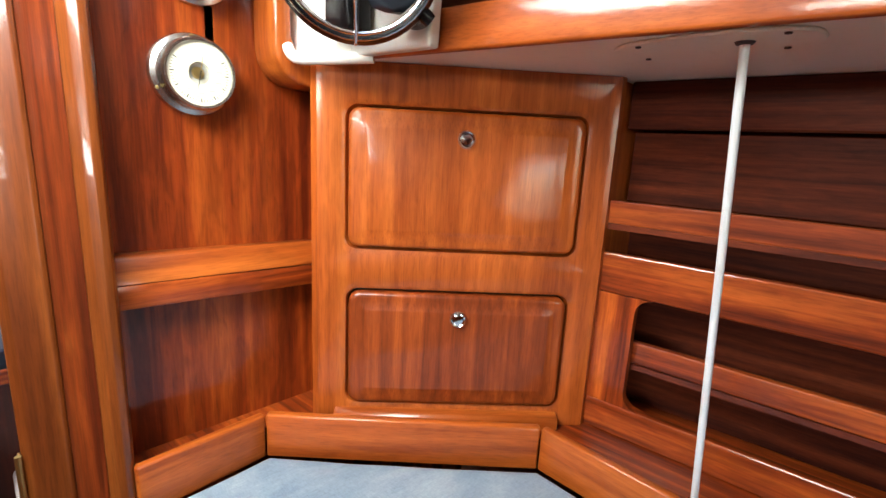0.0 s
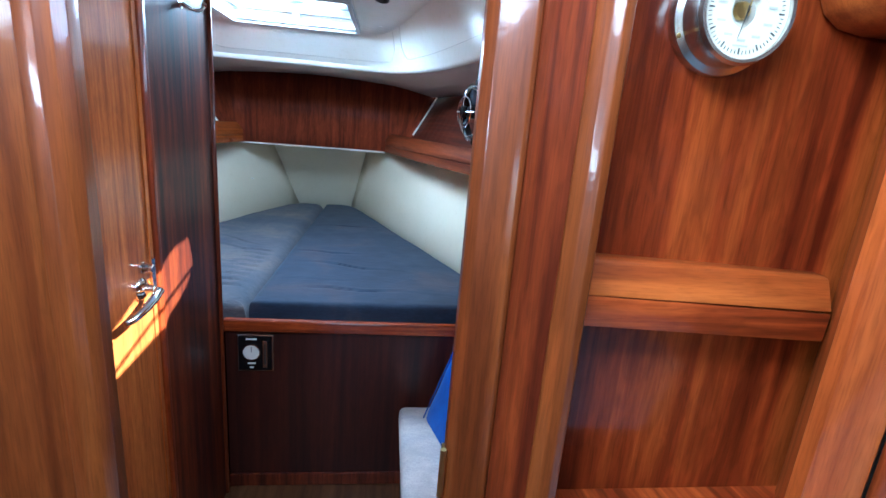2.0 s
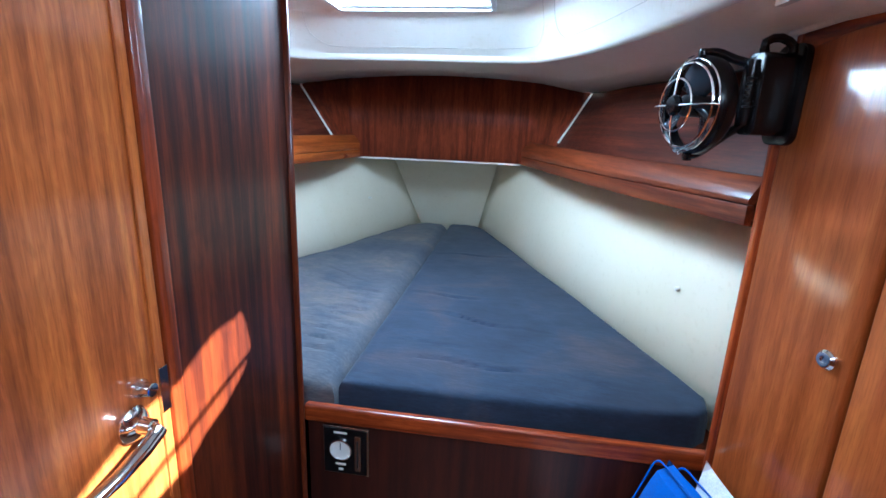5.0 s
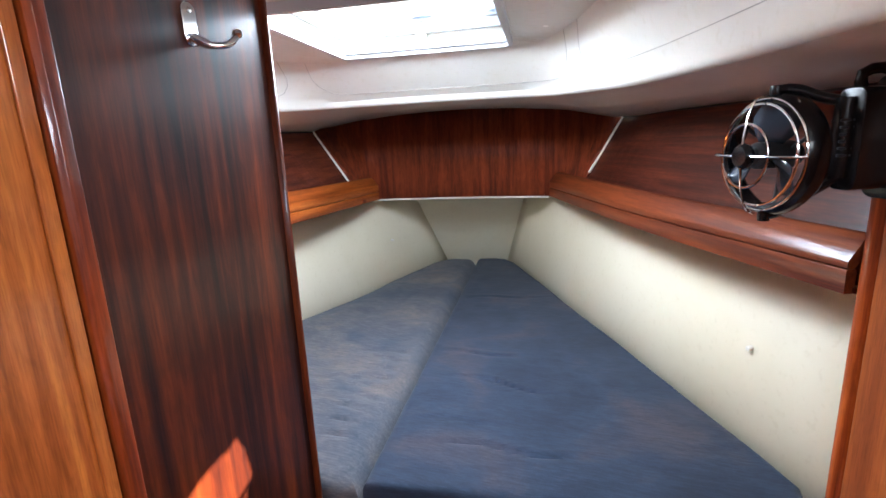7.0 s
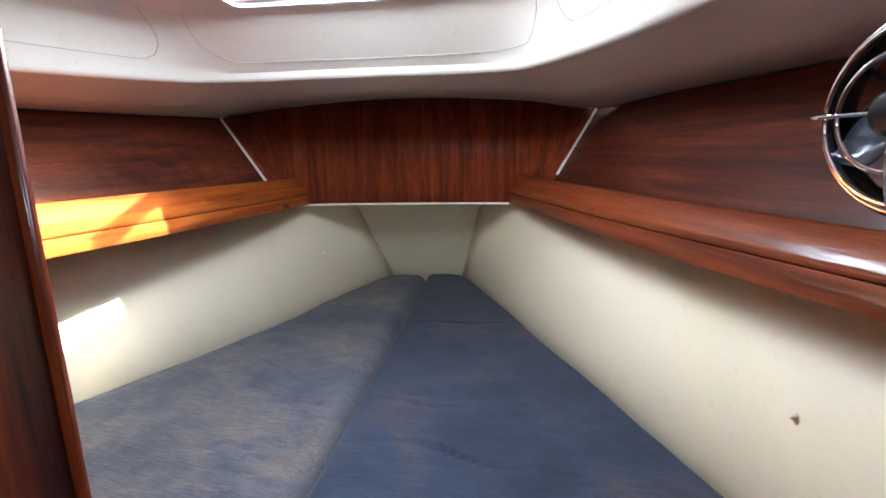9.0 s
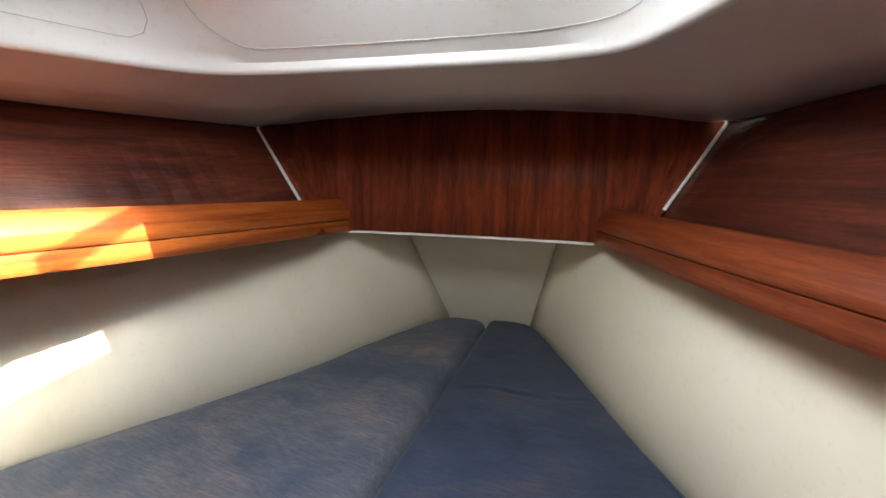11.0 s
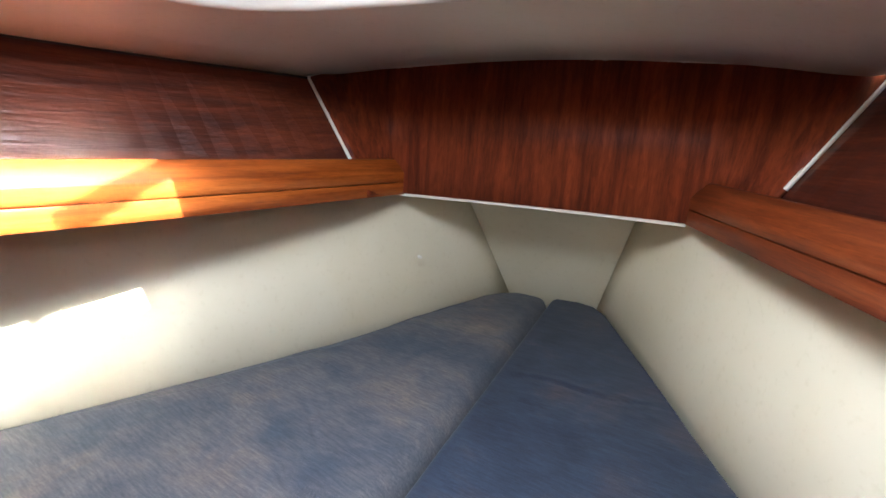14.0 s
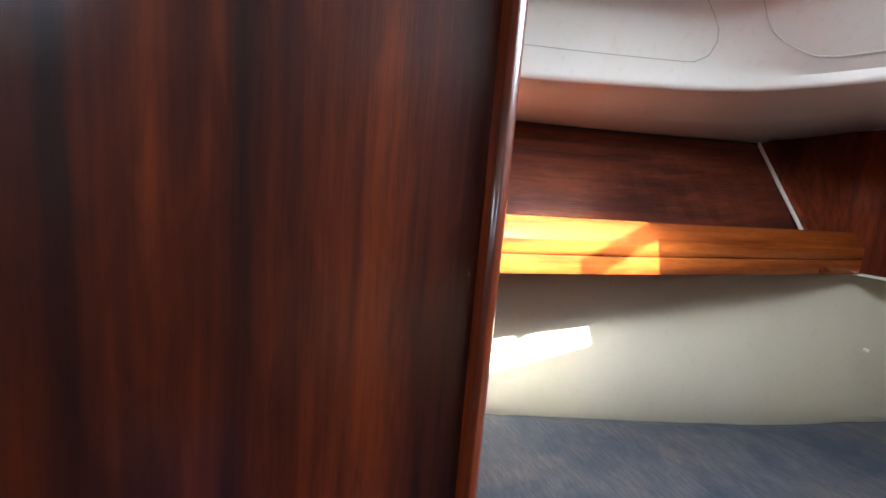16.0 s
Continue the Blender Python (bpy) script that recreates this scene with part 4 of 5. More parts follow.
def cage_fan(centre, axis, arm_to, group_label, pivot=None, R=0.092):
    """A gimballed cabin fan: base box, yoke, ring, hub, blades and chrome guard."""
    f = thing("cabin_fan", centre, group_label, "fan", "cabin fans")
    c, ax = Vector(centre), Vector(axis).normalized()
    up = Vector((0, 0, 1))
    side = up.cross(ax).normalized()
    up = ax.cross(side)

    def ring(r, h, rad, n=48, wob=None):
        return [c + ax * h + side * r * math.cos(2 * math.pi * k / n) + up * r * math.sin(2 * math.pi * k / n) for k in range(n)]
    part("ring", turned([(R + 0.001, -0.016), (R + 0.005, -0.008), (R + 0.003, 0.006), (R - 0.004, 0.013), (R - 0.009, 0.011), (R - 0.011, -0.006), (R - 0.007, -0.015), (R + 0.001, -0.016)], c, ax, 48), black_plastic, f, "glossy black ring", True)
    guard = part("guard", tube(ring(R - 0.010, 0.021, 0), 0.0021, 8, True), chrome, f, "chrome wire guard", True)
    part("guard_wire", tube(ring(R - 0.003, 0.014, 0), 0.0014, 8, True), chrome, guard, "", True)
    part("guard_wire", tube(ring(0.045, 0.040, 0), 0.0020, 8, True), chrome, guard, "", True)
    part("guard_hub", turned([(0, 0.036), (0.017, 0.037), (0.019, 0.043), (0.014, 0.049), (0, 0.051)], c, ax, 24), black_plastic, guard, "", True)
    for a in (90, 0, 180, 270):
        d = side * math.cos(radians(a)) + up * math.sin(radians(a))
        part("guard_wire", tube(spline([c + ax * 0.044 + d * 0.012, c + ax * 0.041 + d * 0.045, c + ax * 0.032 + d * 0.075, c + ax * 0.018 + d * (R + 0.002)], 8), 0.0018, 8), chrome, guard, "", True)
    motor = part("motor", turned([(0, 0.028), (0.014, 0.028), (0.019, 0.022), (0.020, -0.030), (0.016, -0.040), (0, -0.042)], c, ax, 24), black_matt, f, "", True)
    for k in range(3):
        a0 = radians(78 + 120 * k)
        rows_ = []
        for j in range(7):
            r = 0.018 + 0.060 * j / 6
            half = radians(12 + 23 * math.sin(math.pi * min(1, (j + 1) / 7.2) ** 0.9)) * (1.0 if j < 5 else 0.8 - 0.25 * (j - 5))
            rows_.append([c + (side * math.cos(a0 + half * q) + up * math.sin(a0 + half * q)) * r + ax * (0.012 * q + 0.004) for q in (-1, -0.5, 0, 0.5, 1)])
        bl = part("blade", skin(rows_), blade_plastic, motor, "", True)
        thick(bl, 0.0016, 0)
    for a in (0, 120, 240):
        d = side * math.cos(radians(a + 30)) + up * math.sin(radians(a + 30))
        part("strut", tube([c - ax * 0.020 + d * 0.018, c - ax * 0.014 + d * (R - 0.008)], 0.003, 8), black_matt, f, "", True)
    # yoke: two arms from the base to the pivots above and below
    a_ = Vector(arm_to)
    pv = Vector((0, 0, 1)) if pivot is None else (side * pivot[0] + up * pivot[1]).normalized()
    for sg in (1, -1):
        piv = c + pv * sg * (R + 0.007)
        run = spline([piv + (a_ - c) * 0.0, c + (a_ - c) * 0.22 + pv * sg * (R + 0.004), c + (a_ - c) * 0.60 + pv * sg * (R - 0.018), a_ + pv * sg * 0.045], 14)
        part("yoke_arm", tube(run, [0.0065] * 4 + [0.0075] * 10, 10), black_plastic, f, "glossy black yoke arm", True)
        part("pivot", turned([(0, -0.011), (0.008, -0.010), (0.009, 0.0), (0.008, 0.007), (0, 0.008)], piv, pv * sg, 16), black_plastic, f, "", True)
    return f, a_


fan1, yoke = cage_fan((0.702, 1.930, 1.615), (-0.956, -0.29, 0.0), (0.774, 1.886, 1.635), "black gimballed cabin fan with a chrome guard on the locker's corner", None, 0.082)
bmb = slab([on_locker(u, z, 0.0205) for u, z in round_rect(0.002, 0.042, 1.568, 1.700, 0.012, 5)], LN * 0.062, 0.006, 3)
part("base_box", bmb, black_plastic, fan1, "glossy black base box", True)
part("base_plate", slab([on_locker(u, z, 0.005) for u, z in round_rect(-0.010, 0.050, 1.553, 1.716, 0.018, 5)], LN * 0.015, 0.002, 2), black_plastic, fan1, "", True)
for k in range(6):
    part("grip_rib", block(0.757, 0.778, 1.872, 1.898, 1.612 + 0.009 * k, 1.616 + 0.009 * k, 0.001, 1), black_matt, fan1)
part("yoke_hub", turned([(0, -0.052), (0.013, -0.052), (0.015, 0), (0.013, 0.052), (0, 0.052)], (0.768, 1.886, 1.636), (0, 0, 1), 16), black_plastic, fan1, "", True)
part("knob", tube(spline([(0.782, 1.885, 1.695), (0.777, 1.883, 1.714), (0.795, 1.880, 1.722), (0.815, 1.876, 1.712), (0.818, 1.875, 1.698)], 8), 0.007, 10), black_plastic, fan1, "", True)

# ---------- saloon ----------
# main bulkhead, starboard side of the doorway, with its moulded casing
structure("wall_main_bulkhead", block(0.583, 1.45, 0.935, 0.970, SOLE, 1.99), wood_bulk_v, "varnished mahogany main bulkhead with upright grain")
structure("trim_doorway_casing", upright([(0.536, 0.972), (0.530, 0.966), (0.530, 0.950), (0.540, 0.938), (0.560, 0.930), (0.576, 0.925), (0.582, 0.928), (0.582, 0.972)], SOLE, 1.985, 0.0015, 2), wood_casing_v, "rounded golden mahogany doorway edge", True)
# hollow of the casing: its shade is given by a darker wood
structure("trim_doorway_cove", upright([(0.5825, 0.922), (0.590, 0.908), (0.600, 0.892), (0.6115, 0.872), (0.6115, 0.9345), (0.5825, 0.9345)], SOLE, 1.985), wood_cove_v, "mahogany cove of the doorway casing, coloured dark for its shade", True)
structure("trim_doorway_bead", upright([(0.612, 0.870), (0.620, 0.857), (0.629, 0.850), (0.638, 0.852), (0.643, 0.862), (0.645, 0.9345), (0.612, 0.9345)], SOLE, 1.985, 0.0015, 2), wood_casing_v, "golden mahogany bead of the doorway casing", True)
hng = thing("hinge", (0.529, 0.958, 1.12), "small brass hinge on the doorway casing", "hinge")
part("leaf", block(0.5265, 0.5295, 0.948, 0.966, 1.105, 1.165, 0.0006, 1), brass, hng)
part("knuckle", tube([(0.5265, 0.946, 1.100), (0.5265, 0.946, 1.170)], 0.004, 8), brass, hng, "", True)
# port side of the doorway
structure("wall_main_bulkhead_port", block(-1.45, 0.115, 0.945, 0.985, SOLE, 1.99), wood_casing_v, "varnished mahogany main bulkhead")
structure("trim_doorway_casing_port", upright([(0.100, 0.938), (0.120, 0.934), (0.130, 0.942), (0.134, 0.960), (0.130, 0.985), (0.118, 1.000), (0.114, 1.000), (0.114, 0.944), (0.100, 0.944)], SOLE, 1.985, 0.0015), wood_casing_v, "rounded mahogany doorway casing", True)
structure("wall_heads_aft", block(PX - 0.028, PX - 0.002, 0.986, 1.125, SOLE, 1.953), wood_head_v, "mahogany panel beside the door of the heads")

# guard rail across the bulkhead and the corner fiddles round the settee top
rail = thing("guard_rail", (0.79, 0.88, 1.38), "thick varnished mahogany guard rail across the bulkhead", "rail")
# lighter wood on top stands in for the light caught by the bevel
part("upper_board", slab([(0.640, 0.9345, 1.440), (0.640, 0.913, 1.440), (0.640, 0.908, 1.437), (0.640, 0.893, 1.402), (0.640, 0.9345, 1.402)], (0.320, 0.004, -0.012), 0.002, 2), wood_gold_x, rail, "mahogany bevelled top board, lighter to match its lit bevel", True)
part("lower_board", slab([(0.640, 0.9345, 1.4015), (0.640, 0.893, 1.4015), (0.640, 0.894, 1.366), (0.640, 0.9345, 1.366)], (0.320, 0.004, -0.014), 0.002, 2), wood_red_h, rail, "mahogany lower board", True)


def fiddle(name, a, b, z0, z1, t, mat, label):
    """A board on edge from a to b, with a mitre-free square end."""
    va, vb = Vector((*a, 0)), Vector((*b, 0))
    d = (vb - va).normalized()
    n = Vector((-d.y, d.x, 0)) * t
    return structure(name, slab([(va.x, va.y, z0), (vb.x, vb.y, z0), (vb.x + n.x, vb.y + n.y, z0), (va.x + n.x, va.y + n.y, z0)], (0, 0, z1 - z0), 0.004, 3), mat, label, True)


FID = [(0.640, 0.842), (0.831, 0.856), (1.157, 0.522), (1.153, 0.30), (1.150, -0.9)]
for (a, b), m_ in zip(zip(FID, FID[1:]), (wood_gold_x, wood_gold_d, wood_gold_y, wood_gold_y)):
    fiddle("trim_fiddle", a, b, 1.072, 1.152, 0.016, m_, "varnished mahogany fiddle above the settee cushion")
structure("wall_ledge", upright([(0.640, 0.858), (0.838, 0.872), (1.17, 0.538), (1.168, -0.9), (1.55, -0.9), (1.55, 0.934), (0.64, 0.934)], 1.095, 1.118), wood_red_y, "mahogany ledge behind the fiddle")
settee = thing("settee_cushion", (0.95, 0.2, 0.98), "grey-blue cloth settee cushion inside the mahogany fiddles", "cushion")
cushion("cushion_body", [(0.650, 0.838), (0.826, 0.850), (1.150, 0.516), (1.146, 0.20), (1.143, -0.88), (0.70, -0.88), (0.70, 0.30), (0.66, 0.60)], 0.98, 1.082, 0.006, settee, settee_cloth, 5.0, [(0.80, 0.72, 0.05, 1.2, 0.003), (0.93, 0.55, 0.06, 0.9, 0.003)])
part("base", upright([(0.650, 0.838), (0.826, 0.850), (1.150, 0.516), (1.143, -0.88), (0.72, -0.88), (0.72, 0.30), (0.67, 0.60)], SOLE, 0.979), wood_deep_v, settee, "dark mahogany settee base")

# corner cabinet at forty-five degrees with two drop doors
CP, CD = Vector((0.955, 0.80, 0)), Vector((0.731, -0.682, 0)).normalized()
CN = Vector((-0.682, -0.731, 0)).normalized()


def on_cab(u, z, out_=0.0):
    p = CP + CD * u + CN * out_
    return (p.x, p.y, z)


cab = thing("corner_cabinet", on_cab(0.19, 1.118, -0.1), "varnished mahogany corner cabinet with two closed drop doors", "cabinet")


def cab_frame():
    """The front frame: one board with two rounded openings."""
    bm = bmesh.new()
    holes = [round_rect(-0.002, 0.382, 1.439, 1.666, 0.020, 5), round_rect(0.0, 0.380, 1.156, 1.364, 0.020, 5)]
    outer = [(-0.050, 1.118), (0.430, 1.118), (0.430, 1.732), (-0.050, 1.732)]
    ZS, TOPZ, BOTZ = 1.401, 1.732, 1.118
    for hole, (z0, z1) in zip(holes, ((ZS, TOPZ), (BOTZ, ZS))):
        n = len(hole)
        cu, cz = 0.19, (z0 + z1) / 2
        corner = {(x_, y_): bm.verts.new(on_cab(x_, y_, 0)) for x_ in (-0.05, 0.43) for y_ in (z0, z1)}
        rings = []
        for ku, kz, d in ((1.06, 1.10, 0.0), (1.018, 1.03, -0.004), (1.0, 1.0, -0.016)):
            rings.append([bm.verts.new(on_cab(cu + (u - cu) * ku, cz + (z - cz) * kz, d)) for u, z in hole])
        ringed(rings[0], rings[1], bm)
        ringed(rings[1], rings[2], bm)
        far = [corner[(0.43 if u > cu else -0.05, z1 if z > cz else z0)] for u, z in hole]
        for i in range(n):
            j = (i + 1) % n
            if far[i] is far[j]:
                bm.faces.new((rings[0][i], rings[0][j], far[i]))
            else:
                bm.faces.new((rings[0][i], rings[0][j], far[j], far[i]))
    return bm


part("frame", cab_frame(), wood_gold_v, cab, "rounded mahogany face frame", True)
part("left_edge", slab([on_cab(-0.050, 1.118, 0), on_cab(-0.050, 1.732, 0), on_cab(-0.062, 1.732, -0.012), on_cab(-0.062, 1.118, -0.012)], -CN * 0.10), wood_gold_v, cab)
part("right_edge", slab([on_cab(0.430, 1.118, 0), on_cab(0.430, 1.732, 0), on_cab(0.442, 1.732, -0.014), on_cab(0.442, 1.118, -0.014)], -CN * 0.16), wood_gold_v, cab)
part("inside", slab([on_cab(-0.045, 1.12, -0.024), on_cab(0.425, 1.12, -0.024), on_cab(0.425, 1.73, -0.024), on_cab(-0.045, 1.73, -0.024)], -CN * 0.02), gap_dark, cab, "dark inside")
part("base_moulding", slab([on_cab(-0.02, 1.120, 0.0), on_cab(-0.02, 1.146, 0.0), on_cab(-0.02, 1.143, 0.016), on_cab(-0.02, 1.136, 0.022), on_cab(-0.02, 1.120, 0.022)], CD * 0.40, 0.0015, 1), wood_gold_d, cab, "", True)


def fielded_door(u0, u1, z0, z1, mat):
    """A fielded panel: rounded rim, sloped border and raised flat field."""
    bm = bmesh.new()
    rings = []
    for inset, o in ((0.0, -0.014), (0.0, -0.001), (0.002, 0.003), (0.006, 0.005), (0.010, 0.0045), (0.028, 0.009), (0.031, 0.0098)):
        r = max(0.018 - inset * 0.55, 0.004)
        rings.append([bm.verts.new(on_cab(u, z, o)) for u, z in round_rect(u0 + inset, u1 - inset, z0 + inset, z1 - inset, r, 5)])
    for a, b in zip(rings, rings[1:]):
        ringed(a, b, bm)
    bm.faces.new(rings[-1])
    bm.faces.new(rings[0][::-1])
    return part("door", bm, mat, cab, "closed fielded mahogany drop door", True)


wood_cab_v = mahogany("mahogany_cabinet_upright", "z", (0.29, 0.058, 0.009), (0.41, 0.092, 0.0145), (0.54, 0.140, 0.022), coarse=24, figure=0.15, gloss=0.2, seed=11.0)
# lower door: the cabinet wood darkened, as less light reaches down there
wood_cab_shaded_v = mahogany("mahogany_cabinet_lower_shaded", "z", (0.15, 0.027, 0.006), (0.24, 0.047, 0.009), (0.35, 0.078, 0.014), coarse=26, figure=0.15, gloss=0.2, seed=13.0)
for (u0, u1, z0, z1), m_, (ku, kz) in zip(((0.0, 0.380, 1.441, 1.664), (0.002, 0.378, 1.158, 1.362)), (wood_cab_v, wood_cab_shaded_v), ((0.187, 1.622), (0.190, 1.322))):
    dr = fielded_door(u0, u1, z0, z1, m_)
    part("push_knob", turned([(0, 0.0), (0.0145, 0.0), (0.0145, 0.005), (0.012, 0.008), (0.0095, 0.006), (0.008, 0.008), (0, 0.009)], on_cab(ku, kz, 0.0095), CN, 28), chrome, dr, "round chrome push knob", True)

# barometer and clock
def instrument(x, z, r, name, label, hands_at, offset=(-0.004, -0.034, 0)):
    t_ = thing(name, (x, 0.935, z - r), label, name)
    body = part("case", turned([(r, 0.0), (r, 0.005), (r * 0.97, 0.009), (r * 0.86, 0.012), (r * 0.80, 0.024), (r * 0.84, 0.033), (r * 0.86, 0.037), (r * 0.82, 0.041), (r * 0.76, 0.0405), (r * 0.755, 0.036)], (x, 0.935, z), (0, -1, 0), 48), steel, t_, "brushed steel case", True)
    face = part("dial", turned([(r * 0.757, 0.0365), (r * 0.27, 0.0365), (r * 0.262, 0.030), (0, 0.030)], (x, 0.935, z), (0, -1, 0), 48), dial_card, t_, "cream dial card")
    ticks = bmesh.new()
    for k in range(41):
        a = radians(-210 + 240 * k / 40)
        r0, r1 = r * (0.62 if k % 5 else 0.58), r * 0.68
        c, s = math.cos(a), math.sin(a)
        w = 0.0004 if k % 5 else 0.0008
        slab([(x + r0 * c - w * s, 0.8981, z + r0 * s + w * c), (x + r1 * c - w * s, 0.8981, z + r1 * s + w * c), (x + r1 * c + w * s, 0.8981, z + r1 * s - w * c), (x + r0 * c + w * s, 0.8981, z + r0 * s - w * c)], (0, -0.0003, 0), 0, 2, ticks)
    part("scale_marks", ticks, ink, face, "fine dark scale marks", kind="stuff")
    for k in range(7):
        a = radians(-190 + 200 * k / 6)
        px, pz = x + r * 0.46 * math.cos(a), z + r * 0.46 * math.sin(a)
        part("lettering_bar", block(px - 0.0045, px + 0.0045, 0.8978, 0.8981, pz - 0.0012, pz + 0.0012), grey_ink, face)
    part("lettering_bar", block(x - 0.008, x + 0.008, 0.8978, 0.8981, z - r * 0.56, z - r * 0.53), grey_ink, face)
    part("works", turned([(0, 0.031), (r * 0.15, 0.031), (r * 0.13, 0.034), (0, 0.035)], (x - 0.001, 0.935, z + 0.001), (0, -1, 0), 20), brass, t_, "brass works in the middle", True)
    part("backing", turned([(r * 0.255, 0.0304), (0, 0.0306)], (x, 0.935, z), (0, -1, 0), 24), grey_ink, t_)
    for a, ln, w, mt in hands_at:
        c, s = math.cos(radians(a)), math.sin(radians(a))
        part("pointer", slab([(x - w * s - 0.004 * c, 0.8968, z + w * c - 0.004 * s), (x + ln * c, 0.8968, z + ln * s), (x + w * s - 0.004 * c, 0.8968, z - w * c - 0.004 * s)], (0, -0.0006, 0)), mt, t_)
    lens = part("glass", turned([(r * 0.75, 0.0385), (0, 0.0392)], (x, 0.935, z), (0, -1, 0), 40), glass, t_, "clear glass", True)
    lens.visible_shadow = False
    for a in (205, 90, -30):
        px, pz = x + r * 0.92 * math.cos(radians(a)), z + r * 0.92 * math.sin(radians(a))
        part("screw", turned([(0.0028, 0.008), (0.0028, 0.0105), (0, 0.0115)], (px, 0.935, pz), (0, -1, 0), 10), brass, t_, "", True)
    return t_


instrument(0.772, 1.693, 0.058, "barometer", "round brushed steel ship's barometer on the bulkhead", [(258, 0.026, 0.0012, ink), (80, 0.032, 0.001, brass)])
instrument(0.781, 1.846, 0.058, "ship_clock", "round brushed steel ship's clock above the barometer", [(30, 0.028, 0.0012, ink), (140, 0.036, 0.001, ink)])

# rounded timber bracket beside the white coachroof side
brk = [(0.866, 1.99), (0.866, 1.745), (0.870, 1.725), (0.882, 1.706), (0.902, 1.694), (0.930, 1.690), (0.975, 1.690), (0.975, 1.718), (0.935, 1.722), (0.905, 1.735), (0.893, 1.760), (0.890, 1.99)]
brkt = thing("deck_bracket", (0.92, 0.88, 1.69), "thick rounded mahogany bracket under the coachroof by the bulkhead", "bracket")
part("bracket", slab([(x, 0.934, z) for x, z in brk], (0, -0.075, 0), 0.006, 3), wood_gold_v, brkt, "", True)

# saloon deckhead, white coachroof side, valance board
structure("ceiling_side_deck", upright([(0.90, 0.934), (0.905, 0.76), (0.944, 0.737), (1.205, -0.9), (1.205, -2.5), (1.6, -2.5), (1.6, 0.934)], 1.733, 1.748), cream_under, "cream side deckhead in the saloon")
structure("wall_coachroof_side", slab([(0.895, 0.934, 1.728), (0.925, 0.735, 1.728), (0.935, 0.60, 1.728), (0.945, 0.60, 1.99), (0.905, 0.934, 1.99)], (0.02, 0.004, 0), 0.004, 2), white_gel, "white moulded coachroof side")
structure("trim_white_edge", tube(spline([(0.885, 0.86, 1.745), (0.888, 0.84, 1.728), (0.90, 0.78, 1.724), (0.945, 0.725, 1.728)], 12), 0.009, 10), white_gel, "rounded white moulded edge", True)
val = thing("valance_board", (1.05, 0.0, 1.735), "varnished mahogany valance board along the side deck", "board")
part("board", slab([(0.940, 0.735, 1.727), (1.20, -0.9, 1.727), (1.215, -0.9, 1.727), (0.955, 0.738, 1.727)], (0, 0, 0.052), 0.004, 3), wood_gold_y, val, "", True)
part("screw", turned([(0.006, 0), (0.005, 0.002), (0, 0.003)], (0.955, 0.655, 1.755), (-1, -0.16, 0), 14), steel, val, "steel screw head", True)
structure("wall_locker_recess", slab([(1.05, 0.70, 1.75), (1.30, -0.9, 1.75), (1.30, -0.9, 1.99), (1.05, 0.70, 1.99)], (0.02, 0, 0)), wood_deep_y, "dark recess above the valance")
pl = structure("ceiling_plate", slab([(1.095 + 0.052 * a - 0.0 * b, 0.335 + 0.10 * b, 1.7325) for a, b in round_rect(-1, 1, -1, 1, 0.8, 6)], (0, 0, -0.004), 0.0015, 1), cream_under, "raised oval plate on the deckhead", True)
for dx, dy in ((-0.035, 0.062), (0.035, 0.078), (0.038, -0.064), (-0.030, -0.075)):
    sc2 = thing("screw", (1.095 + dx, 0.335 + dy, 1.728), "small dark screw in the oval deckhead plate", "screw", "plate screws")
    part("head", turned([(0.0035, 0.0), (0.003, -0.0015), (0, -0.002)], (1.095 + dx, 0.335 + dy, 1.7285), (0, 0, 1), 10), ink, sc2, "", True)

# support rod
rod = thing("support_rod", (1.20, 0.284, 1.118), "thin stainless steel support rod between ledge and deckhead", "rod")
part("rod", tube([(1.192, 0.288, 1.120), (1.088, 0.300, 1.732)], 0.0048, 14), alu, rod, "", True)
part("foot", turned([(0.022, 0), (0.022, 0.003), (0.012, 0.007), (0.009, 0.02), (0, 0.02)], (1.193, 0.288, 1.1185), (-0.1, 0, 1), 24), steel, rod, "", True)
part("top_ring", turned([(0.010, 0.0), (0.008, -0.003), (0, -0.004)], (1.0885, 0.300, 1.729), (0, 0, 1), 20), ink, rod, "", True)

# starboard shelves behind the cabinet
SP, SD = Vector((1.282, 0.512, 0)), Vector((0.0875, -0.9962, 0))
SN = Vector((-0.9962, -0.0875, 0))


def on_shelf(u, z, out_=0.0):
    p = SP + SD * u + SN * out_
    return (p.x, p.y, z)


def shelf_piece(outline, depth, front, r=0.003):
    return slab([on_shelf(u, z, front) for u, z in outline], -SN * depth, r, 2)


lock = thing("side_locker", on_shelf(0.7, 1.118, -0.05), "varnished mahogany side locker with open shelves and fiddles", "shelf")
L = 1.9
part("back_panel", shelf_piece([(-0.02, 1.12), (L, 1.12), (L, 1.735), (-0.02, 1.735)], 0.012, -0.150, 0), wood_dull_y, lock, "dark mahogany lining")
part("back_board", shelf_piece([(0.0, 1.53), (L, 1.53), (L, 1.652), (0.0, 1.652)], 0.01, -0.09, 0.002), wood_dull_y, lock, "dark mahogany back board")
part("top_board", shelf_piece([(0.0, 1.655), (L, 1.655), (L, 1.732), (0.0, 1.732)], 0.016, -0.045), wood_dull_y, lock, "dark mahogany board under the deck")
part("fiddle", shelf_piece([(0.0, 1.497), (L, 1.497), (L, 1.536), (0.0, 1.536)], 0.014, 0.0), wood_red_y, lock, "mahogany fiddle")
part("shelf_board", shelf_piece([(0.0, 1.487), (L, 1.487), (L, 1.497), (0.0, 1.497)], 0.14, -0.002, 0), wood_deep_y, lock)
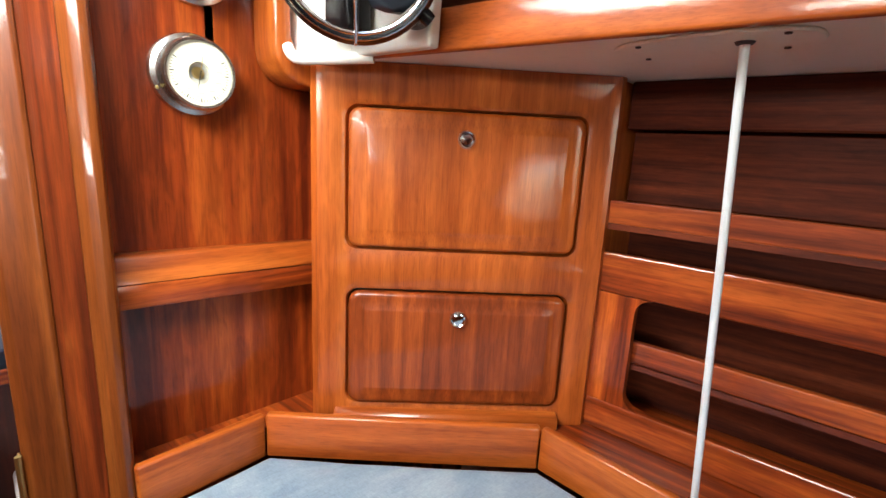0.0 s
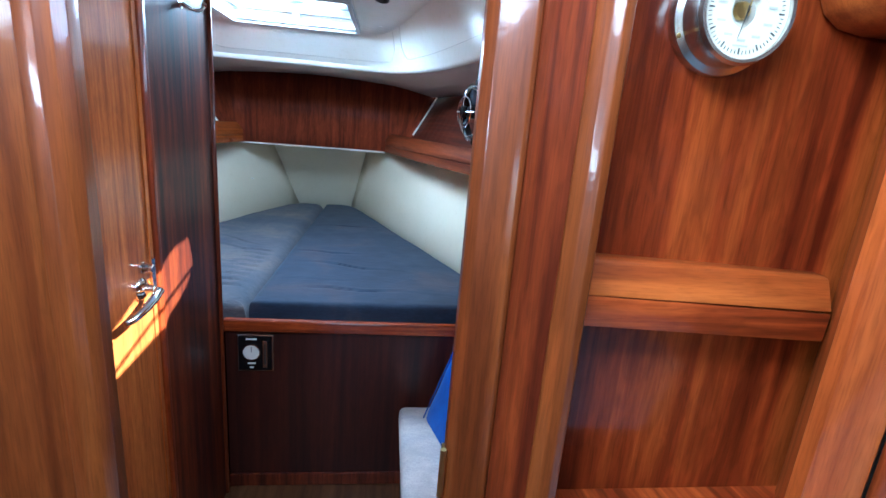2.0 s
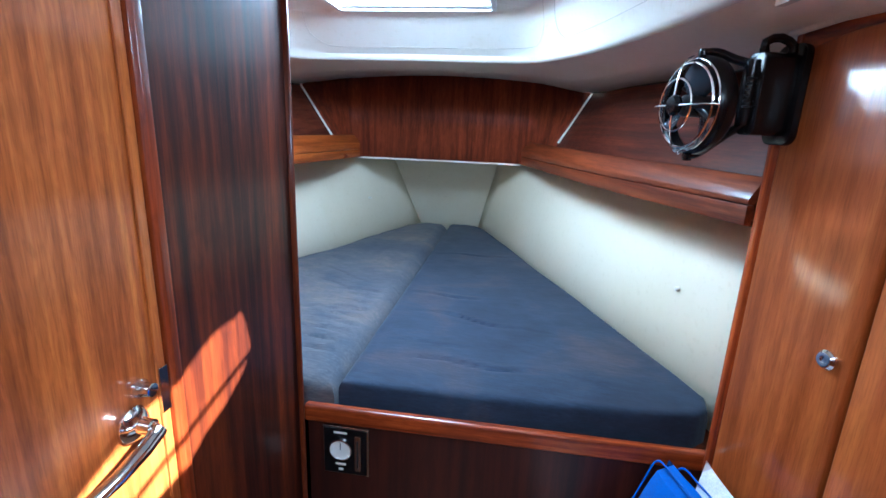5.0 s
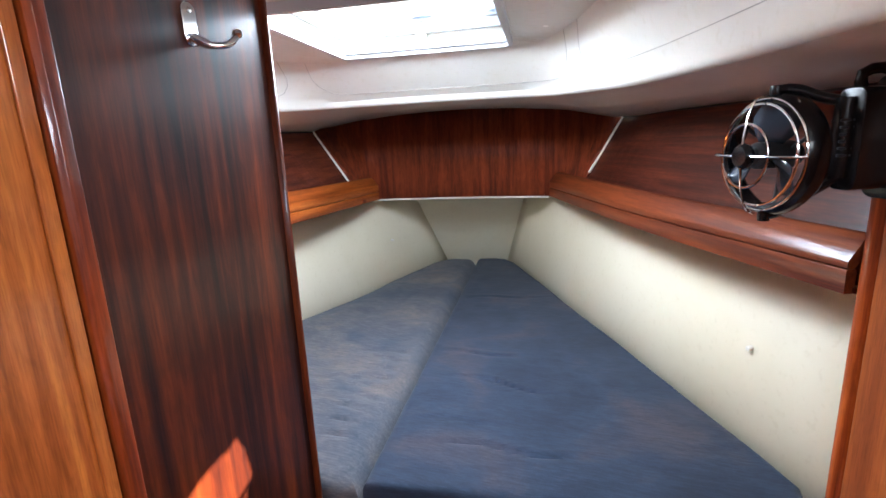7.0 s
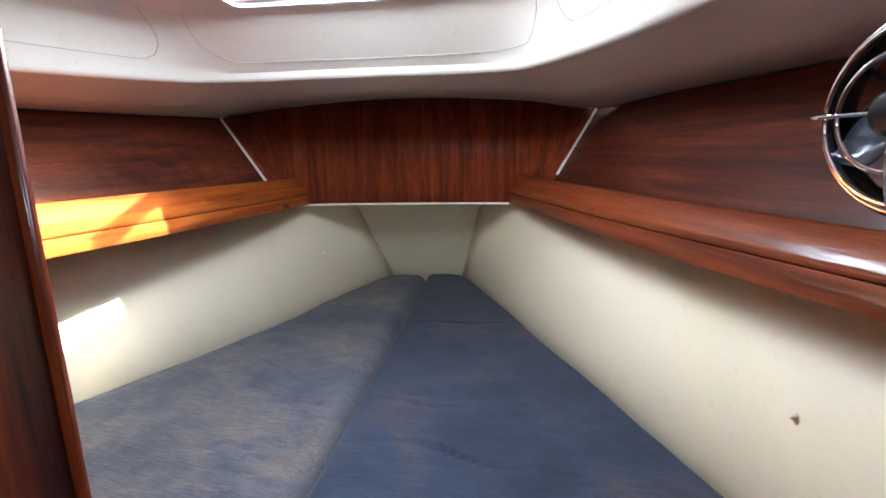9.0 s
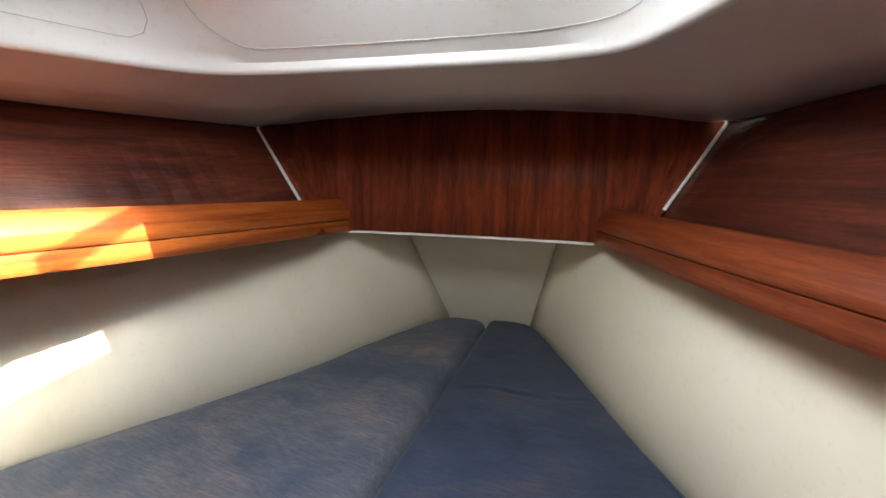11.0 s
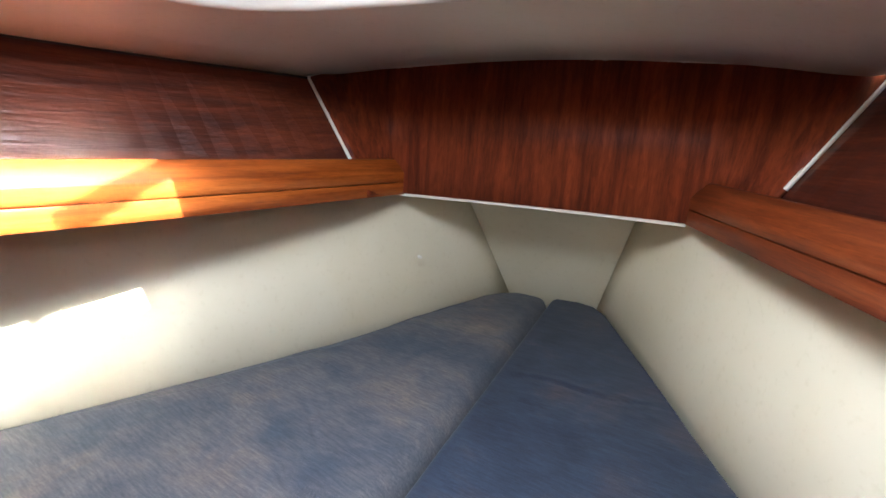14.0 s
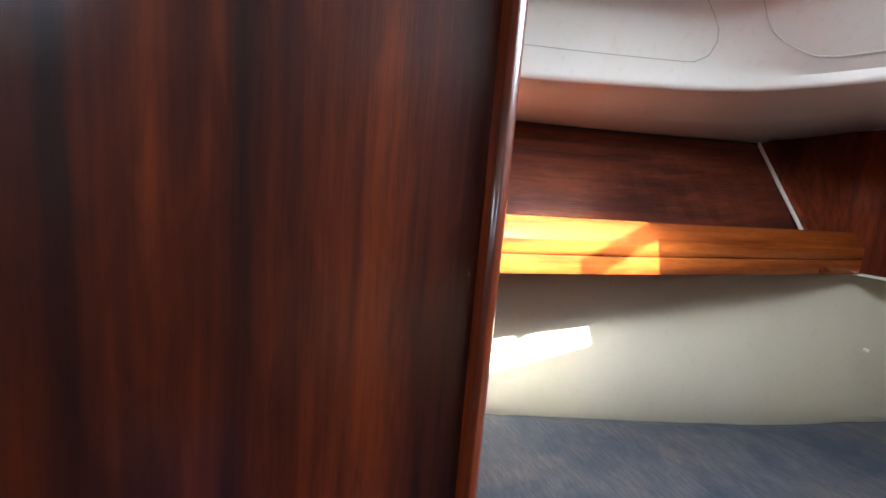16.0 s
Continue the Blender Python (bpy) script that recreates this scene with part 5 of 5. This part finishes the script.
part("rail", shelf_piece([(0.0, 1.378), (L, 1.378), (L, 1.447), (0.0, 1.447)], 0.018, 0.002), wood_red_y, lock, "mahogany face rail")
part("stile", shelf_piece([(0.0, 1.1765), (0.094, 1.1765)] + [(0.094 - 0.026 * math.sin(radians(q)), 1.1765 + 0.026 * (1 - math.cos(radians(q)))) for q in (20, 40, 60, 75, 90)] + [(0.094 - 0.026 * math.cos(radians(q)), 1.3775 - 0.026 * (1 - math.sin(radians(q)))) for q in (0, 20, 40, 60, 75)] + [(0.094, 1.3775), (0.0, 1.3775)], 0.018, 0.002, 0.0), wood_red_v, lock, "mahogany stile")
part("lower_rail", shelf_piece([(0.0, 1.119), (L, 1.119), (L, 1.176), (0.0, 1.176)], 0.018, 0.002), wood_red_y, lock, "mahogany lower rail")
part("inner_fiddle", shelf_piece([(0.03, 1.254), (L, 1.250), (L, 1.290), (0.03, 1.294)], 0.014, -0.020), wood_red_y, lock, "mahogany fiddle")
part("lower_shelf", shelf_piece([(0.03, 1.242), (L, 1.242), (L, 1.252), (0.03, 1.252)], 0.12, -0.022, 0), wood_deep_y, lock)
part("end_panel", slab([on_shelf(-0.012, 1.12, 0.0), on_shelf(-0.012, 1.73, 0.0), on_shelf(-0.012, 1.73, -0.16), on_shelf(-0.012, 1.12, -0.16)], SD * 0.008), wood_gold_v, lock, "mahogany end panel")

# second fan in front of the white coachroof side
fan2, yoke2 = cage_fan((0.842, 0.622, 1.812), (-0.57, -0.78, -0.26), (0.915, 0.72, 1.80), "black gimballed cabin fan with a chrome guard by the corner cabinet", (0.8, -0.6))
part("base_box", block(0.885, 0.925, 0.70, 0.76, 1.75, 1.85, 0.008, 3), black_plastic, fan2, "glossy black base box", True)

# ---------- closing walls ----------
structure("wall_port", block(-1.5, -1.3, -2.6, 1.91, SOLE, 1.75), wood_red_y, "varnished mahogany port side")
structure("wall_starboard", block(1.50, 1.62, -2.6, 1.93, SOLE, 1.75), wood_deep_y, "dark mahogany starboard side")
structure("wall_port_window", block(-1.3, -1.2, 0.2, 0.93, 1.75, 2.09, bm=block(-1.3, -1.2, -2.6, -0.8, 1.75, 2.09, bm=block(-1.3, -1.2, -0.8, 0.2, 1.94, 2.09, bm=block(-1.3, -1.2, -0.8, 0.2, 1.75, 1.80)))), white_gel, "white coachroof side with a window")
structure("wall_starboard_upper", block(1.32, 1.5, -2.6, 0.93, 1.75, 2.09), white_gel, "white coachroof side")
structure("ceiling_saloon", block(-1.5, 0.05, -2.6, 0.93, 1.99, 2.01, bm=block(0.63, 1.6, -2.6, 0.93, 1.99, 2.01, bm=block(0.05, 0.63, 0.80, 0.93, 1.99, 2.01, bm=block(0.05, 0.63, -2.6, 0.32, 1.99, 2.01)))), white_gel, "white saloon deckhead with an open hatch")
structure("wall_aft", block(-1.5, -0.25, -2.6, -2.5, SOLE, 2.09, bm=block(0.45, 1.6, -2.6, -2.5, SOLE, 2.09, bm=block(-0.25, 0.45, -2.6, -2.5, SOLE, 1.10))), wood_red_v, "varnished mahogany aft bulkhead with the companionway")
structure("wall_over_door", block(0.115, 0.56, 0.945, 0.985, 1.93, 2.05), wood_red_v, "mahogany over the doorway")
structure("wall_hull_outer", block(1.12, 1.2, 0.99, 4.2, SOLE, 1.74, bm=block(-1.45, -1.40, 0.99, 4.2, SOLE, 2.08, bm=block(-1.4, 1.2, 4.15, 4.2, SOLE, 2.08))), cream_liner, "hull behind the lining")
